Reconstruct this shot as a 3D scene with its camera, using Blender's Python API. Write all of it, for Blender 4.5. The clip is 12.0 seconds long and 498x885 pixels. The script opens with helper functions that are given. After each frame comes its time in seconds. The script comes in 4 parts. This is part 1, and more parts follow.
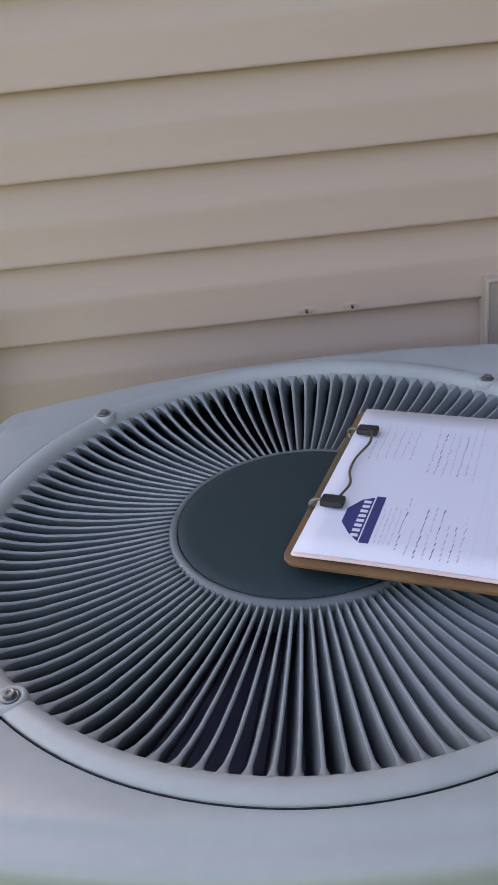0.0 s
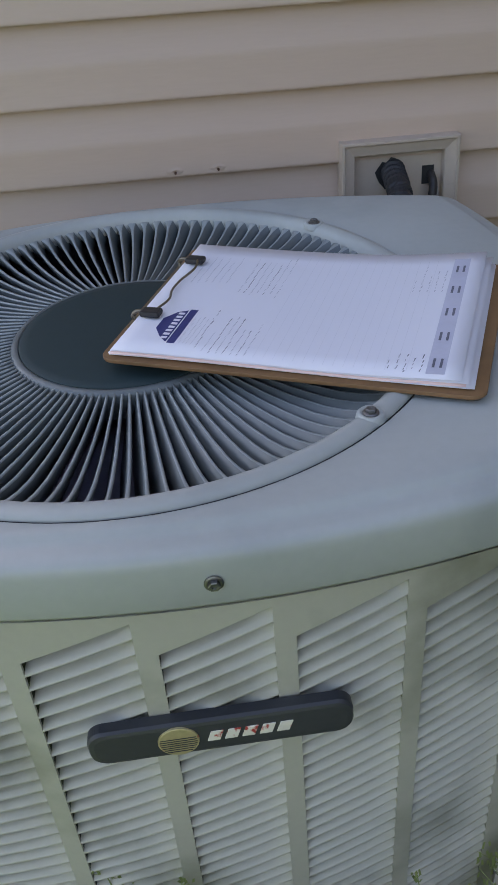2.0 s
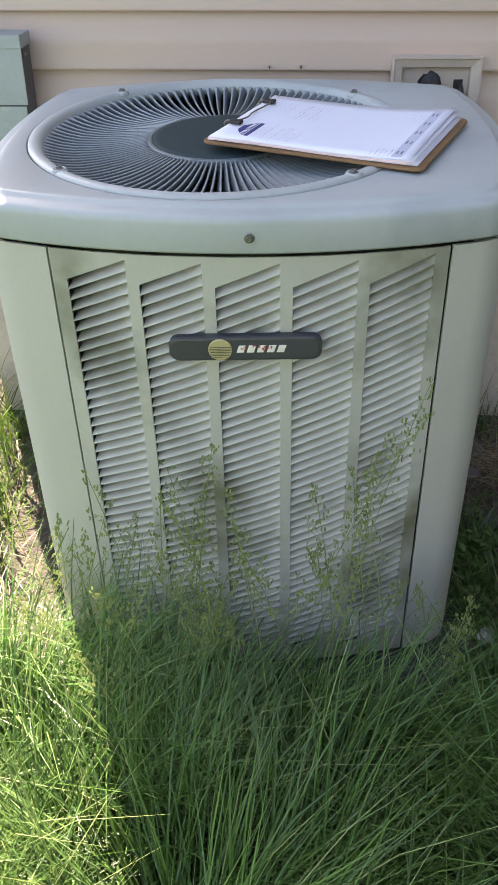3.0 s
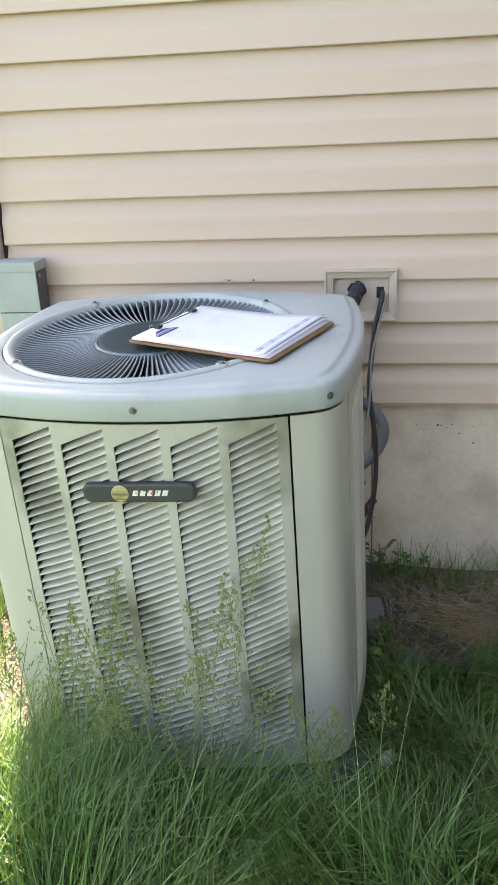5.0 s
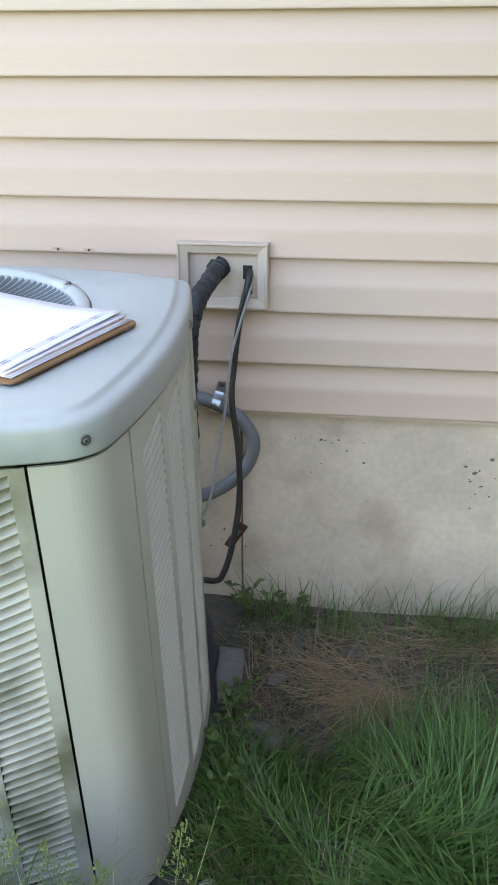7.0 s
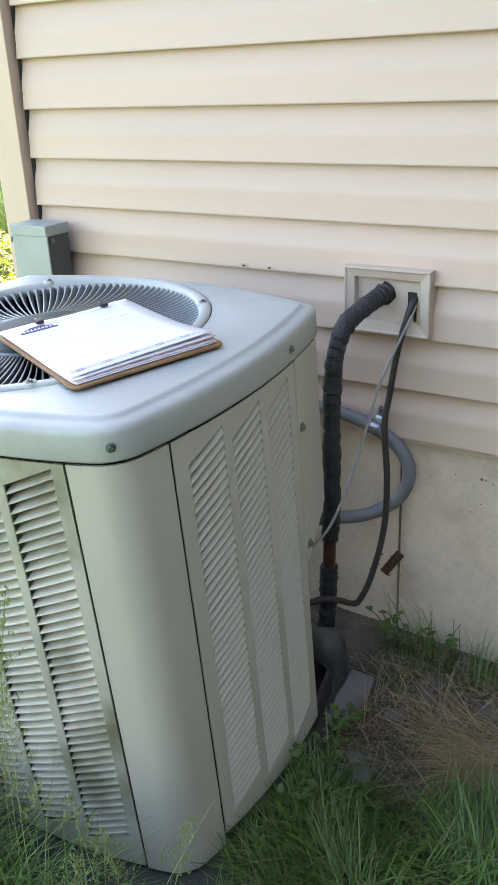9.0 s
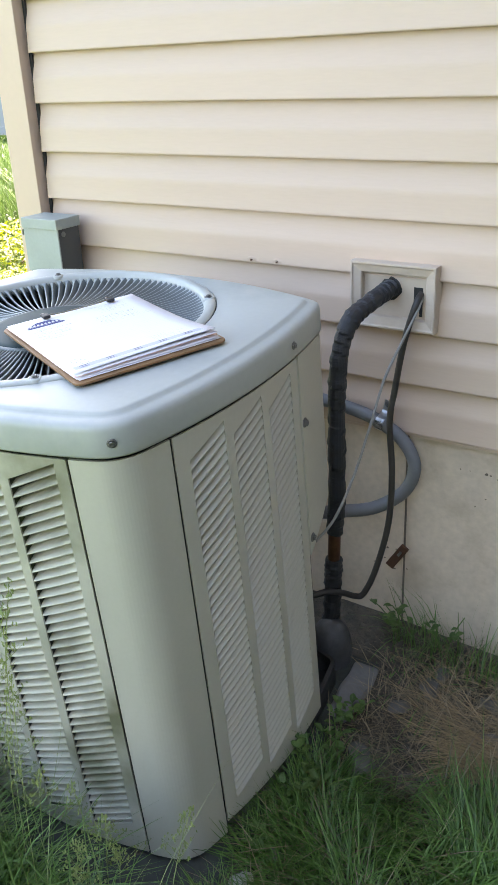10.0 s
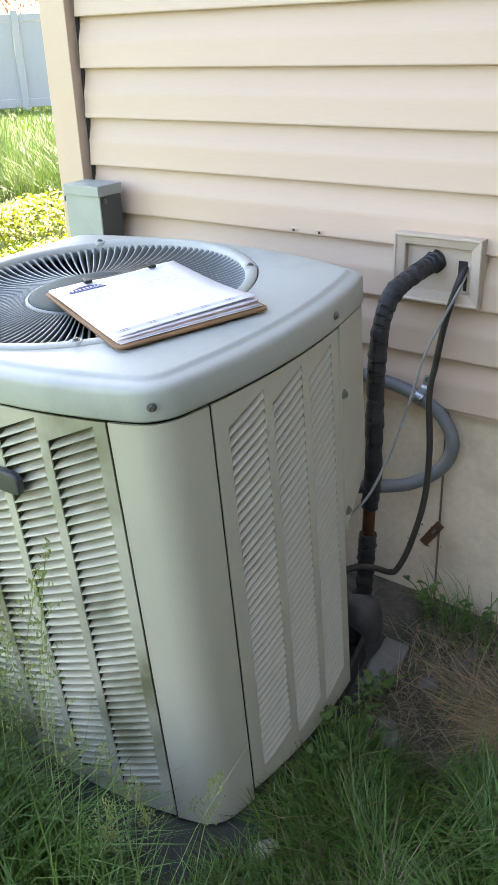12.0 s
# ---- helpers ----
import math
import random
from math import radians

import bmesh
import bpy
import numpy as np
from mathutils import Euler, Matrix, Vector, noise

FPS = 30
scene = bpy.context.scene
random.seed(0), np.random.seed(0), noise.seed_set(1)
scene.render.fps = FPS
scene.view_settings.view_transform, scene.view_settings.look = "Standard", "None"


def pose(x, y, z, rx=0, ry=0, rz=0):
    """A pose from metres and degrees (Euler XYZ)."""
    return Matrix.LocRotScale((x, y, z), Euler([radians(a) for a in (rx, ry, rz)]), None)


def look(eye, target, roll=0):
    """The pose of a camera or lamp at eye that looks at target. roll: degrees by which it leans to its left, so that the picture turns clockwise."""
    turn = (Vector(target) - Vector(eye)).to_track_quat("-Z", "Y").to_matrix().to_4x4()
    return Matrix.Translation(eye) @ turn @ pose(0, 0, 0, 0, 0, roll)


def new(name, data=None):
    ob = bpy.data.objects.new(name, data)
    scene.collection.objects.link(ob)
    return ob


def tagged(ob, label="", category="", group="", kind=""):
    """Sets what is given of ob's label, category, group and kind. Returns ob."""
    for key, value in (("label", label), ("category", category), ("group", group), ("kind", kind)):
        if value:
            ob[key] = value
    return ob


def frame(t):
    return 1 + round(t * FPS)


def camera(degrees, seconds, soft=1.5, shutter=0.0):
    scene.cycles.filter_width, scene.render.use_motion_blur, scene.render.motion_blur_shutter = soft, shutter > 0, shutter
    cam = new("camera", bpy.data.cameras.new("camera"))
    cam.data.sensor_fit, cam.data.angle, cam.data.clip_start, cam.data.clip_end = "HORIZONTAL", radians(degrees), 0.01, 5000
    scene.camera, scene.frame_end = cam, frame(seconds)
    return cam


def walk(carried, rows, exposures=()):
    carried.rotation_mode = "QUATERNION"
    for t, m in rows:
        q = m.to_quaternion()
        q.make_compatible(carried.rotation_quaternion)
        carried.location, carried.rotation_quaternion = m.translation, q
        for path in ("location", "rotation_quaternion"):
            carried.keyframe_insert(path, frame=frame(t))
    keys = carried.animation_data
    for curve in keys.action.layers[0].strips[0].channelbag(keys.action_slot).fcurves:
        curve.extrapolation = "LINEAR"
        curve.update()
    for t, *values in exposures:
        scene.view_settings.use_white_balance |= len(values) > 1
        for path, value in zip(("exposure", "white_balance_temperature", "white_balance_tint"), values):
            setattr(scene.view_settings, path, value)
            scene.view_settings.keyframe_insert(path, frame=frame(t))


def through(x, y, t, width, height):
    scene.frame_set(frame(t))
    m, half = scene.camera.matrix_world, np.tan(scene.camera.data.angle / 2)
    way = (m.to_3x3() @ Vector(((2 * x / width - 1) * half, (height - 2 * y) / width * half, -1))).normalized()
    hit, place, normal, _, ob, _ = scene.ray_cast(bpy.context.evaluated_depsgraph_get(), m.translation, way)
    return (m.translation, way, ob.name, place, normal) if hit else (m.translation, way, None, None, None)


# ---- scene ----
cam = camera(32.5, 12.0, soft=0.7)
PATH = [
    (0, (0.452, -1.079, 1.142), (0.471, 0.726, 0.28), -6.1),
    (0.5, (0.502, -1.075, 1.147), (0.599, 0.738, 0.309), -7.1),
    (1, (0.524, -1.084, 1.158), (0.804, 0.717, 0.334), -5.7),
    (1.5, (0.54, -1.107, 1.144), (0.849, 0.63, 0.202), -3.8),
    (2, (0.537, -1.213, 1.108), (0.67, 0.481, 0.055), -4.1),
    (2.5, (0.523, -1.507, 1.083), (0.579, 0.14, -0.049), -1.2),
    (4.5, (0.888, -2.019, 1.174), (0.498, -0.211, 0.413), -2.3),
    (5, (0.927, -2.024, 1.185), (0.618, -0.186, 0.461), -2.8),
    (5.5, (0.976, -1.992, 1.172), (0.77, -0.137, 0.454), -3.7),
    (6, (1.043, -1.957, 1.158), (0.88, -0.108, 0.413), -4.8),
    (6.5, (1.1, -1.817, 1.11), (0.996, 0.008, 0.298), -2.7),
    (7, (1.13, -1.552, 1.138), (0.884, 0.253, 0.311), -0.2),
    (7.5, (1.241, -1.452, 1.139), (0.651, 0.273, 0.317), -1.0),
    (9.5, (1.509, -1.435, 1.177), (0.493, 0.085, 0.367), -2.7),
    (10, (1.511, -1.432, 1.181), (0.48, 0.071, 0.356), -2.8),
    (10.5, (1.504, -1.432, 1.172), (0.452, 0.045, 0.328), -2.8),
    (11, (1.51, -1.429, 1.164), (0.445, 0.015, 0.28), -3.1),
    (11.5, (1.502, -1.436, 1.158), (0.432, -0.015, 0.244), -2.9),
    (12, (1.503, -1.438, 1.167), (0.422, 0.004, 0.299), -2.2),
]
EXPOSURES = [(0.0, 2.55, 8100, 23), (0.5, 2.7, 7900, 21), (1.5, 2.42, 7600, 19), (2.0, 2.3, 7700, 19), (2.5, 2.65, 7900, 22), (2.7, 2.8, 7900, 21), (4.3, 3.5, 8300, 15), (5.5, 3.6, 8400, 16), (7.0, 3.87, 7900, 14), (9.5, 3.75, 8100, 13), (12.0, 3.8, 8200, 14)]
walk(cam, [(t, look(eye, target, roll)) for t, eye, target, roll in PATH], EXPOSURES)

# ---- world and light ----
SUN_DIR = Vector((-0.36, 0.80, 0.95)).normalized()   # towards the sun, behind the house
world = bpy.data.worlds.new("sky")
scene.world = world
world.use_nodes = True
wn = world.node_tree.nodes
sky = wn.new("ShaderNodeTexSky")
sky.sky_type = "NISHITA"
sky.sun_disc = False
sky.sun_elevation = math.asin(SUN_DIR.z)
sky.sun_rotation = math.atan2(SUN_DIR.x, SUN_DIR.y)
wn["Background"].inputs["Strength"].default_value = 0.09
world.node_tree.links.new(sky.outputs["Color"], wn["Background"].inputs["Color"])
lamp = bpy.data.lights.new("sun", "SUN")
lamp.energy, lamp.angle, lamp.color = 4.3, radians(0.5), (1.0, 0.95, 0.87)
sun = new("sun", lamp)
sun.matrix_world = look(SUN_DIR * 30, (0, 0, 0))


# ---- materials ----
def mat(name, base, rough=0.6, metal=0.0, var=0.12, scale=6.0, fine=60.0, bump=0.15, depth=0.002, spots=None, spot_scale=3.0,
        spot_cut=(0.58, 0.72), islands=0.0, objects=0.0, stretch=(1, 1, 1), spec=0.5):
    """A painted, mineral or plant surface: two scales of colour variation, stains and fine relief."""
    m = bpy.data.materials.new(name)
    m.use_nodes = True
    nt = m.node_tree
    n, link = nt.nodes, nt.links.new
    bsdf = n["Principled BSDF"]
    bsdf.inputs["Metallic"].default_value = metal
    bsdf.inputs["Specular IOR Level"].default_value = spec
    co = n.new("ShaderNodeNewGeometry")
    mp = n.new("ShaderNodeMapping")
    mp.inputs["Scale"].default_value = stretch
    link(co.outputs["Position"], mp.inputs["Vector"])

    def noise_tex(sc, detail=4.0):
        t = n.new("ShaderNodeTexNoise")
        t.inputs["Scale"].default_value, t.inputs["Detail"].default_value = sc, detail
        link(mp.outputs["Vector"], t.inputs["Vector"])
        return t.outputs["Fac"]

    big, small = noise_tex(scale), noise_tex(fine, 6.0)
    add = n.new("ShaderNodeMath")
    add.operation = "MULTIPLY_ADD"
    add.inputs[1].default_value = 0.45
    link(small, add.inputs[0])
    link(big, add.inputs[2])
    value = add.outputs[0]
    for amount, node, socket in ((islands, "ShaderNodeNewGeometry", "Random Per Island"), (objects, "ShaderNodeObjectInfo", "Random")):
        if amount:
            info = n.new(node)
            more = n.new("ShaderNodeMath")
            more.operation = "MULTIPLY_ADD"
            more.inputs[1].default_value = amount
            link(info.outputs[socket], more.inputs[0])
            link(value, more.inputs[2])
            value = more.outputs[0]
    rng = n.new("ShaderNodeMapRange")
    rng.inputs["From Min"].default_value = 0.45
    rng.inputs["From Max"].default_value = 1.0 + islands + objects
    link(value, rng.inputs["Value"])
    mix = n.new("ShaderNodeMix")
    mix.data_type = "RGBA"
    link(rng.outputs["Result"], mix.inputs["Factor"])
    lo = base if not isinstance(base[0], tuple) else base[0]
    hi = base if not isinstance(base[0], tuple) else base[1]
    if lo is hi:
        lo, hi = tuple(c * (1 - var) for c in base), tuple(min(1, c * (1 + var)) for c in base)
    mix.inputs["A"].default_value, mix.inputs["B"].default_value = (*lo, 1), (*hi, 1)
    colour = mix.outputs["Result"]
    if spots:
        st = noise_tex(spot_scale, 8.0)
        cut = n.new("ShaderNodeMapRange")
        cut.inputs["From Min"].default_value, cut.inputs["From Max"].default_value = spot_cut
        link(st, cut.inputs["Value"])
        m2 = n.new("ShaderNodeMix")
        m2.data_type = "RGBA"
        link(cut.outputs["Result"], m2.inputs["Factor"])
        link(colour, m2.inputs["A"])
        m2.inputs["B"].default_value = (*spots, 1)
        colour = m2.outputs["Result"]
    link(colour, bsdf.inputs["Base Color"])
    rr = n.new("ShaderNodeMapRange")
    rr.inputs["To Min"].default_value, rr.inputs["To Max"].default_value = max(0.03, rough - 0.08), min(1.0, rough + 0.1)
    link(big, rr.inputs["Value"])
    link(rr.outputs["Result"], bsdf.inputs["Roughness"])
    if bump:
        bp = n.new("ShaderNodeBump")
        bp.inputs["Strength"].default_value, bp.inputs["Distance"].default_value = bump, depth
        link(small, bp.inputs["Height"])
        link(bp.outputs["Normal"], bsdf.inputs["Normal"])
    return m


def leaf_mat(name, lo, hi, islands=0.8, through=0.25, rough=0.5):
    m = mat(name, (lo, hi), rough, var=0.2, scale=3.0, fine=25.0, bump=0.0, islands=islands)
    b = m.node_tree.nodes["Principled BSDF"]
    b.inputs["Transmission Weight"].default_value = 0.0
    tr = m.node_tree.nodes.new("ShaderNodeBsdfTranslucent")
    sh = m.node_tree.nodes.new("ShaderNodeMixShader")
    sh.inputs[0].default_value = through
    src = b.inputs["Base Color"].links[0].from_socket
    m.node_tree.links.new(src, tr.inputs["Color"])
    m.node_tree.links.new(b.outputs[0], sh.inputs[1])
    m.node_tree.links.new(tr.outputs[0], sh.inputs[2])
    m.node_tree.links.new(sh.outputs[0], m.node_tree.nodes["Material Output"].inputs["Surface"])
    return m


VINYL = mat("vinyl_siding", (0.550, 0.414, 0.330), 0.42, var=0.045, scale=2.5, fine=90, bump=0.12, depth=0.0012, stretch=(0.35, 1, 3))
TRIM = mat("vinyl_trim", (0.56, 0.42, 0.33), 0.45, var=0.04, scale=2.5, fine=80, bump=0.08, depth=0.001)
BLOCK = mat("mounting_block_vinyl", (0.53, 0.435, 0.355), 0.5, var=0.08, scale=14, fine=90, bump=0.1, spots=(0.28, 0.23, 0.18), spot_scale=18, spot_cut=(0.62, 0.8))
CONCRETE = mat("foundation_concrete", (0.60, 0.495, 0.39), 0.85, var=0.2, scale=5, fine=70, bump=0.4, depth=0.003, spots=(0.33, 0.255, 0.18), spot_scale=7.0, spot_cut=(0.52, 0.82))
# Near-black for the siding channel and block holes: their shade as a colour.
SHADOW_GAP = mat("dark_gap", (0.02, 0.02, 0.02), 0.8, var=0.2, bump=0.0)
PAINT = mat("grey_green_enamel", (0.455, 0.442, 0.378), 0.38, var=0.05, scale=3, fine=160, bump=0.06, depth=0.0006)
PAINT_DIRTY = mat("weathered_grey_green_enamel", (0.445, 0.432, 0.367), 0.42, var=0.06, scale=4, fine=160, bump=0.08, depth=0.0006, spots=(0.15, 0.15, 0.095), spot_scale=6.0, spot_cut=(0.50, 0.70))
# The body's enamel with the blue of the reflected sky mixed into its colour.
CAP_PAINT = mat("enamel_top_sky_tint", (0.385, 0.408, 0.394), 0.38, var=0.07, scale=5, fine=120, bump=0.07, depth=0.0006, spots=(0.24, 0.27, 0.28), spot_scale=6, spot_cut=(0.55, 0.8))
# Grille plastic, kept dark so that the shade between the fins reads deep.
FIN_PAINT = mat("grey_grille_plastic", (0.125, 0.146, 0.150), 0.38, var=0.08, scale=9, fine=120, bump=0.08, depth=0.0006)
HUB_PAINT = mat("dark_hub_plastic", (0.020, 0.040, 0.044), 0.60, var=0.12, scale=8, fine=140, bump=0.1, depth=0.0005, spec=0.25)
# Paler copy of the fin plastic: skylight on the top edges, as colour.
FIN_EDGE = mat("skylit_fin_edge", (0.26, 0.29, 0.295), 0.42, var=0.15, scale=12, fine=120, bump=0.05, depth=0.0004)
BLADE = mat("fan_blade_metal", (0.42, 0.40, 0.47), 0.35, metal=0.3, var=0.15, scale=6, fine=80, bump=0.05)
# Near-black: the darkness inside the fan opening is put into this colour.
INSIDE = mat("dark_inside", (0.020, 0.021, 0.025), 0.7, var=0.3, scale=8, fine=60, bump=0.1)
COIL = mat("coil_fins", (0.05, 0.05, 0.05), 0.5, metal=0.4, var=0.3, scale=20, fine=200, bump=0.3)
STEEL = mat("zinc_steel", (0.22, 0.22, 0.22), 0.42, metal=0.9, var=0.15, scale=40, fine=160, bump=0.1)
ZINC = mat("bright_zinc", (0.55, 0.56, 0.57), 0.28, metal=0.9, var=0.12, scale=40, fine=160, bump=0.1)
# Dark grey for the added wall that holds back light from the right.
EAST_BLOCK = mat("grey_light_blocker", (0.13, 0.14, 0.16), 0.8, var=0.08, scale=2, fine=40, bump=0.1)
# Dark tone of the added screen that hides the low sky.
SKY_BLOCK = mat("dark_sky_blocker", (0.055, 0.06, 0.045), 0.85, var=0.25, scale=2, fine=30, bump=0.2)
RUST = mat("rusted_steel", (0.10, 0.045, 0.025), 0.8, metal=0.2, var=0.35, scale=30, fine=160, bump=0.4)
BADGE = mat("charcoal_badge_plastic", (0.045, 0.047, 0.052), 0.45, var=0.15, scale=20, fine=120, bump=0.1)
GOLD = mat("worn_gold_foil", (0.52, 0.43, 0.24), 0.42, metal=0.4, var=0.2, scale=60, fine=200, bump=0.1, spots=(0.45, 0.08, 0.05), spot_scale=55, spot_cut=(0.6, 0.66))
LETTER = mat("worn_white_letter", (0.75, 0.70, 0.62), 0.5, var=0.1, scale=60, fine=200, bump=0.1, spots=(0.5, 0.05, 0.04), spot_scale=90, spot_cut=(0.58, 0.64))
BOARD = mat("brown_hardboard", (0.22, 0.115, 0.05), 0.55, var=0.18, scale=18, fine=120, bump=0.15, depth=0.0006)
PAPER = mat("white_paper", (0.74, 0.735, 0.80), 0.75, var=0.015, scale=5, fine=50, bump=0.03, depth=0.0005)
PAPER_PINK = mat("pink_paper", (0.85, 0.62, 0.58), 0.75, var=0.03, scale=5, fine=50, bump=0.03)
INK = mat("black_ink", (0.14, 0.14, 0.18), 0.8, var=0.2, scale=80, fine=300, bump=0.0)
INK_GREY = mat("grey_ink", (0.46, 0.46, 0.52), 0.8, var=0.2, scale=80, fine=300, bump=0.0)
INK_PALE = mat("pale_grey_band", (0.52, 0.52, 0.62), 0.8, var=0.05, scale=80, fine=300, bump=0.0)
INK_RULE = mat("faint_ruling", (0.66, 0.66, 0.72), 0.8, var=0.08, scale=80, fine=300, bump=0.0)
INK_BLUE = mat("navy_ink", (0.035, 0.04, 0.16), 0.7, var=0.15, scale=80, fine=300, bump=0.0)
PIT = mat("concrete_pit", (0.16, 0.13, 0.105), 0.9, var=0.3, scale=60, fine=200, bump=0.3)
RUBBER = mat("black_rubber", (0.018, 0.018, 0.02), 0.5, var=0.2, scale=40, fine=160, bump=0.2)
BRASS = mat("brassy_clip_metal", (0.24, 0.21, 0.16), 0.35, metal=0.9, var=0.15, scale=30, fine=120, bump=0.05)
FOAM = mat("black_pipe_insulation", (0.022, 0.023, 0.027), 0.55, var=0.3, scale=25, fine=130, bump=0.4, depth=0.002, spots=(0.12, 0.12, 0.125), spot_scale=42, spot_cut=(0.64, 0.84), stretch=(0.6, 0.6, 2.2))
COPPER = mat("dull_copper", (0.15, 0.07, 0.042), 0.45, metal=0.7, var=0.25, scale=30, fine=120, bump=0.1)
CONDUIT = mat("grey_conduit", (0.155, 0.16, 0.17), 0.5, var=0.1, scale=20, fine=120, bump=0.1)
CABLE = mat("black_cable", (0.03, 0.026, 0.024), 0.45, var=0.2, scale=30, fine=120, bump=0.1)
WIRE = mat("grey_wire", (0.24, 0.235, 0.22), 0.5, var=0.15, scale=30, fine=120, bump=0.05)
BOX_PAINT = mat("galvanised_grey_paint", (0.31, 0.35, 0.34), 0.42, var=0.08, scale=14, fine=140, bump=0.08, spots=(0.42, 0.46, 0.40), spot_scale=22, spot_cut=(0.6, 0.75))
# Darkened copy of the box grey: the shade on its side, as colour.
BOX_SIDE = mat("box_side_shade", (0.055, 0.062, 0.070), 0.42, var=0.08, scale=14, fine=140, bump=0.08)
SOIL = mat("thatchy_soil", ((0.022, 0.019, 0.015), (0.12, 0.10, 0.075)), 0.95, scale=16, fine=110, bump=0.9, depth=0.012)
_nt = SOIL.node_tree
_far = _nt.nodes.new("ShaderNodeVectorMath")
_far.operation = "LENGTH"
_nt.links.new(_nt.nodes.new("ShaderNodeNewGeometry").outputs["Position"], _far.inputs[0])
_map = _nt.nodes.new("ShaderNodeMapRange")
_map.inputs["From Min"].default_value, _map.inputs["From Max"].default_value = 2.2, 4.5
_nt.links.new(_far.outputs["Value"], _map.inputs["Value"])
_turf = _nt.nodes.new("ShaderNodeMix")
_turf.data_type = "RGBA"
_turf.inputs["B"].default_value = (0.050, 0.085, 0.024, 1)
_nt.links.new(_map.outputs["Result"], _turf.inputs["Factor"])
_nt.links.new(_nt.nodes["Principled BSDF"].inputs["Base Color"].links[0].from_socket, _turf.inputs["A"])
_nt.links.new(_turf.outputs["Result"], _nt.nodes["Principled BSDF"].inputs["Base Color"])
STONE = mat("grey_stone", (0.115, 0.105, 0.095), 0.85, var=0.25, scale=14, fine=90, bump=0.5, depth=0.004)
PALE_STONE = mat("pale_stone", (0.42, 0.40, 0.36), 0.85, var=0.2, scale=25, fine=120, bump=0.4, depth=0.002)
PAVER = mat("paver_concrete", (0.155, 0.148, 0.142), 0.85, var=0.2, scale=18, fine=120, bump=0.5, depth=0.002, spots=(0.12, 0.115, 0.11), spot_scale=20, spot_cut=(0.55, 0.75))
DUSTY = mat("dusty_black_plastic", (0.05, 0.05, 0.052), 0.7, var=0.3, scale=20, fine=120, bump=0.3, spots=(0.13, 0.125, 0.12), spot_scale=16, spot_cut=(0.5, 0.75))
PAD = mat("pad_plastic", (0.036, 0.038, 0.032), 0.85, var=0.25, scale=10, fine=80, bump=0.4, depth=0.003)
GRASS = leaf_mat("green_grass", (0.016, 0.047, 0.010), (0.135, 0.275, 0.055), rough=0.42)
GRASS_SUN = leaf_mat("yellow_green_grass", (0.014, 0.045, 0.005), (0.095, 0.175, 0.016), through=0.3)
STRAW = leaf_mat("dry_straw", (0.045, 0.033, 0.021), (0.34, 0.265, 0.165), through=0.1)
STRAW_PALE = leaf_mat("pale_straw", (0.12, 0.080, 0.042), (0.50, 0.36, 0.20), through=0.1)
GRASS_PALE = leaf_mat("pale_green_grass", (0.05, 0.10, 0.022), (0.19, 0.31, 0.08), rough=0.42)
SEED = leaf_mat("grass_seed_heads", (0.14, 0.18, 0.06), (0.30, 0.36, 0.13), through=0.25)
WEED = leaf_mat("broad_weed_leaves", (0.035, 0.075, 0.018), (0.11, 0.19, 0.045), through=0.25)
BUSH = leaf_mat("yellow_green_shrub_leaves", (0.11, 0.155, 0.003), (0.25, 0.29, 0.007), through=0.35)
BARK = mat("bark", (0.10, 0.075, 0.05), 0.9, var=0.3, scale=20, fine=80, bump=0.5)
FENCE = mat("pale_vinyl_fence", (0.25, 0.29, 0.33), 0.5, var=0.04, scale=2, fine=30, bump=0.05)
ROOF = mat("brown_shingle", (0.12, 0.085, 0.07), 0.9, var=0.25, scale=5, fine=30, bump=0.4)
FAR_WALL = mat("grey_house_siding", (0.32, 0.36, 0.36), 0.7, var=0.06, scale=2, fine=20, bump=0.1)
WHITE = mat("white_paint", (0.78, 0.78, 0.76), 0.5, var=0.04, scale=4, fine=40, bump=0.05)
GLASS = mat("window_glass_dark", (0.03, 0.035, 0.04), 0.06, var=0.1, bump=0.0)
RED_LEAF = leaf_mat("russet_leaves", (0.16, 0.04, 0.02), (0.34, 0.12, 0.05))


# ---- builders ----
def mesh_ob(name, bm, material, smooth=False):
    me = bpy.data.meshes.new(name)
    bmesh.ops.recalc_face_normals(bm, faces=bm.faces)
    bm.to_mesh(me)
    bm.free()
    me.materials.append(material)
    if smooth:
        me.shade_smooth()
    return new(name, me)


def part(name, bm, material, parent, label="", smooth=False):
    ob = bm if isinstance(bm, bpy.types.Object) else mesh_ob(name, bm, material, smooth)
    ob.parent = parent
    if label:
        tagged(ob, label)
    return ob


def thing(name, m, label, category, group="", kind=""):
    ob = new(name)
    ob.empty_display_size = 0.05
    ob.matrix_world = m
    return tagged(ob, label, category, group, kind)


def add_box(bm, lo, hi, bevel=0.0, m=None):
    r = bmesh.ops.create_cube(bm, size=1.0)
    mid, size = [(a + b) / 2 for a, b in zip(lo, hi)], [b - a for a, b in zip(lo, hi)]
    bmesh.ops.transform(bm, matrix=Matrix.Translation(mid) @ Matrix.Diagonal((*size, 1)), verts=r["verts"])
    if bevel:
        edges = list({e for v in r["verts"] for e in v.link_edges})
        out = bmesh.ops.bevel(bm, geom=edges, offset=bevel, segments=2, affect="EDGES", profile=0.6)
        verts = list({v for f in out["faces"] for v in f.verts})
    else:
        verts = r["verts"]
    if m:
        bmesh.ops.transform(bm, matrix=m, verts=verts)
    return bm


def box(lo, hi, bevel=0.0, m=None):
    return add_box(bmesh.new(), lo, hi, bevel, m)


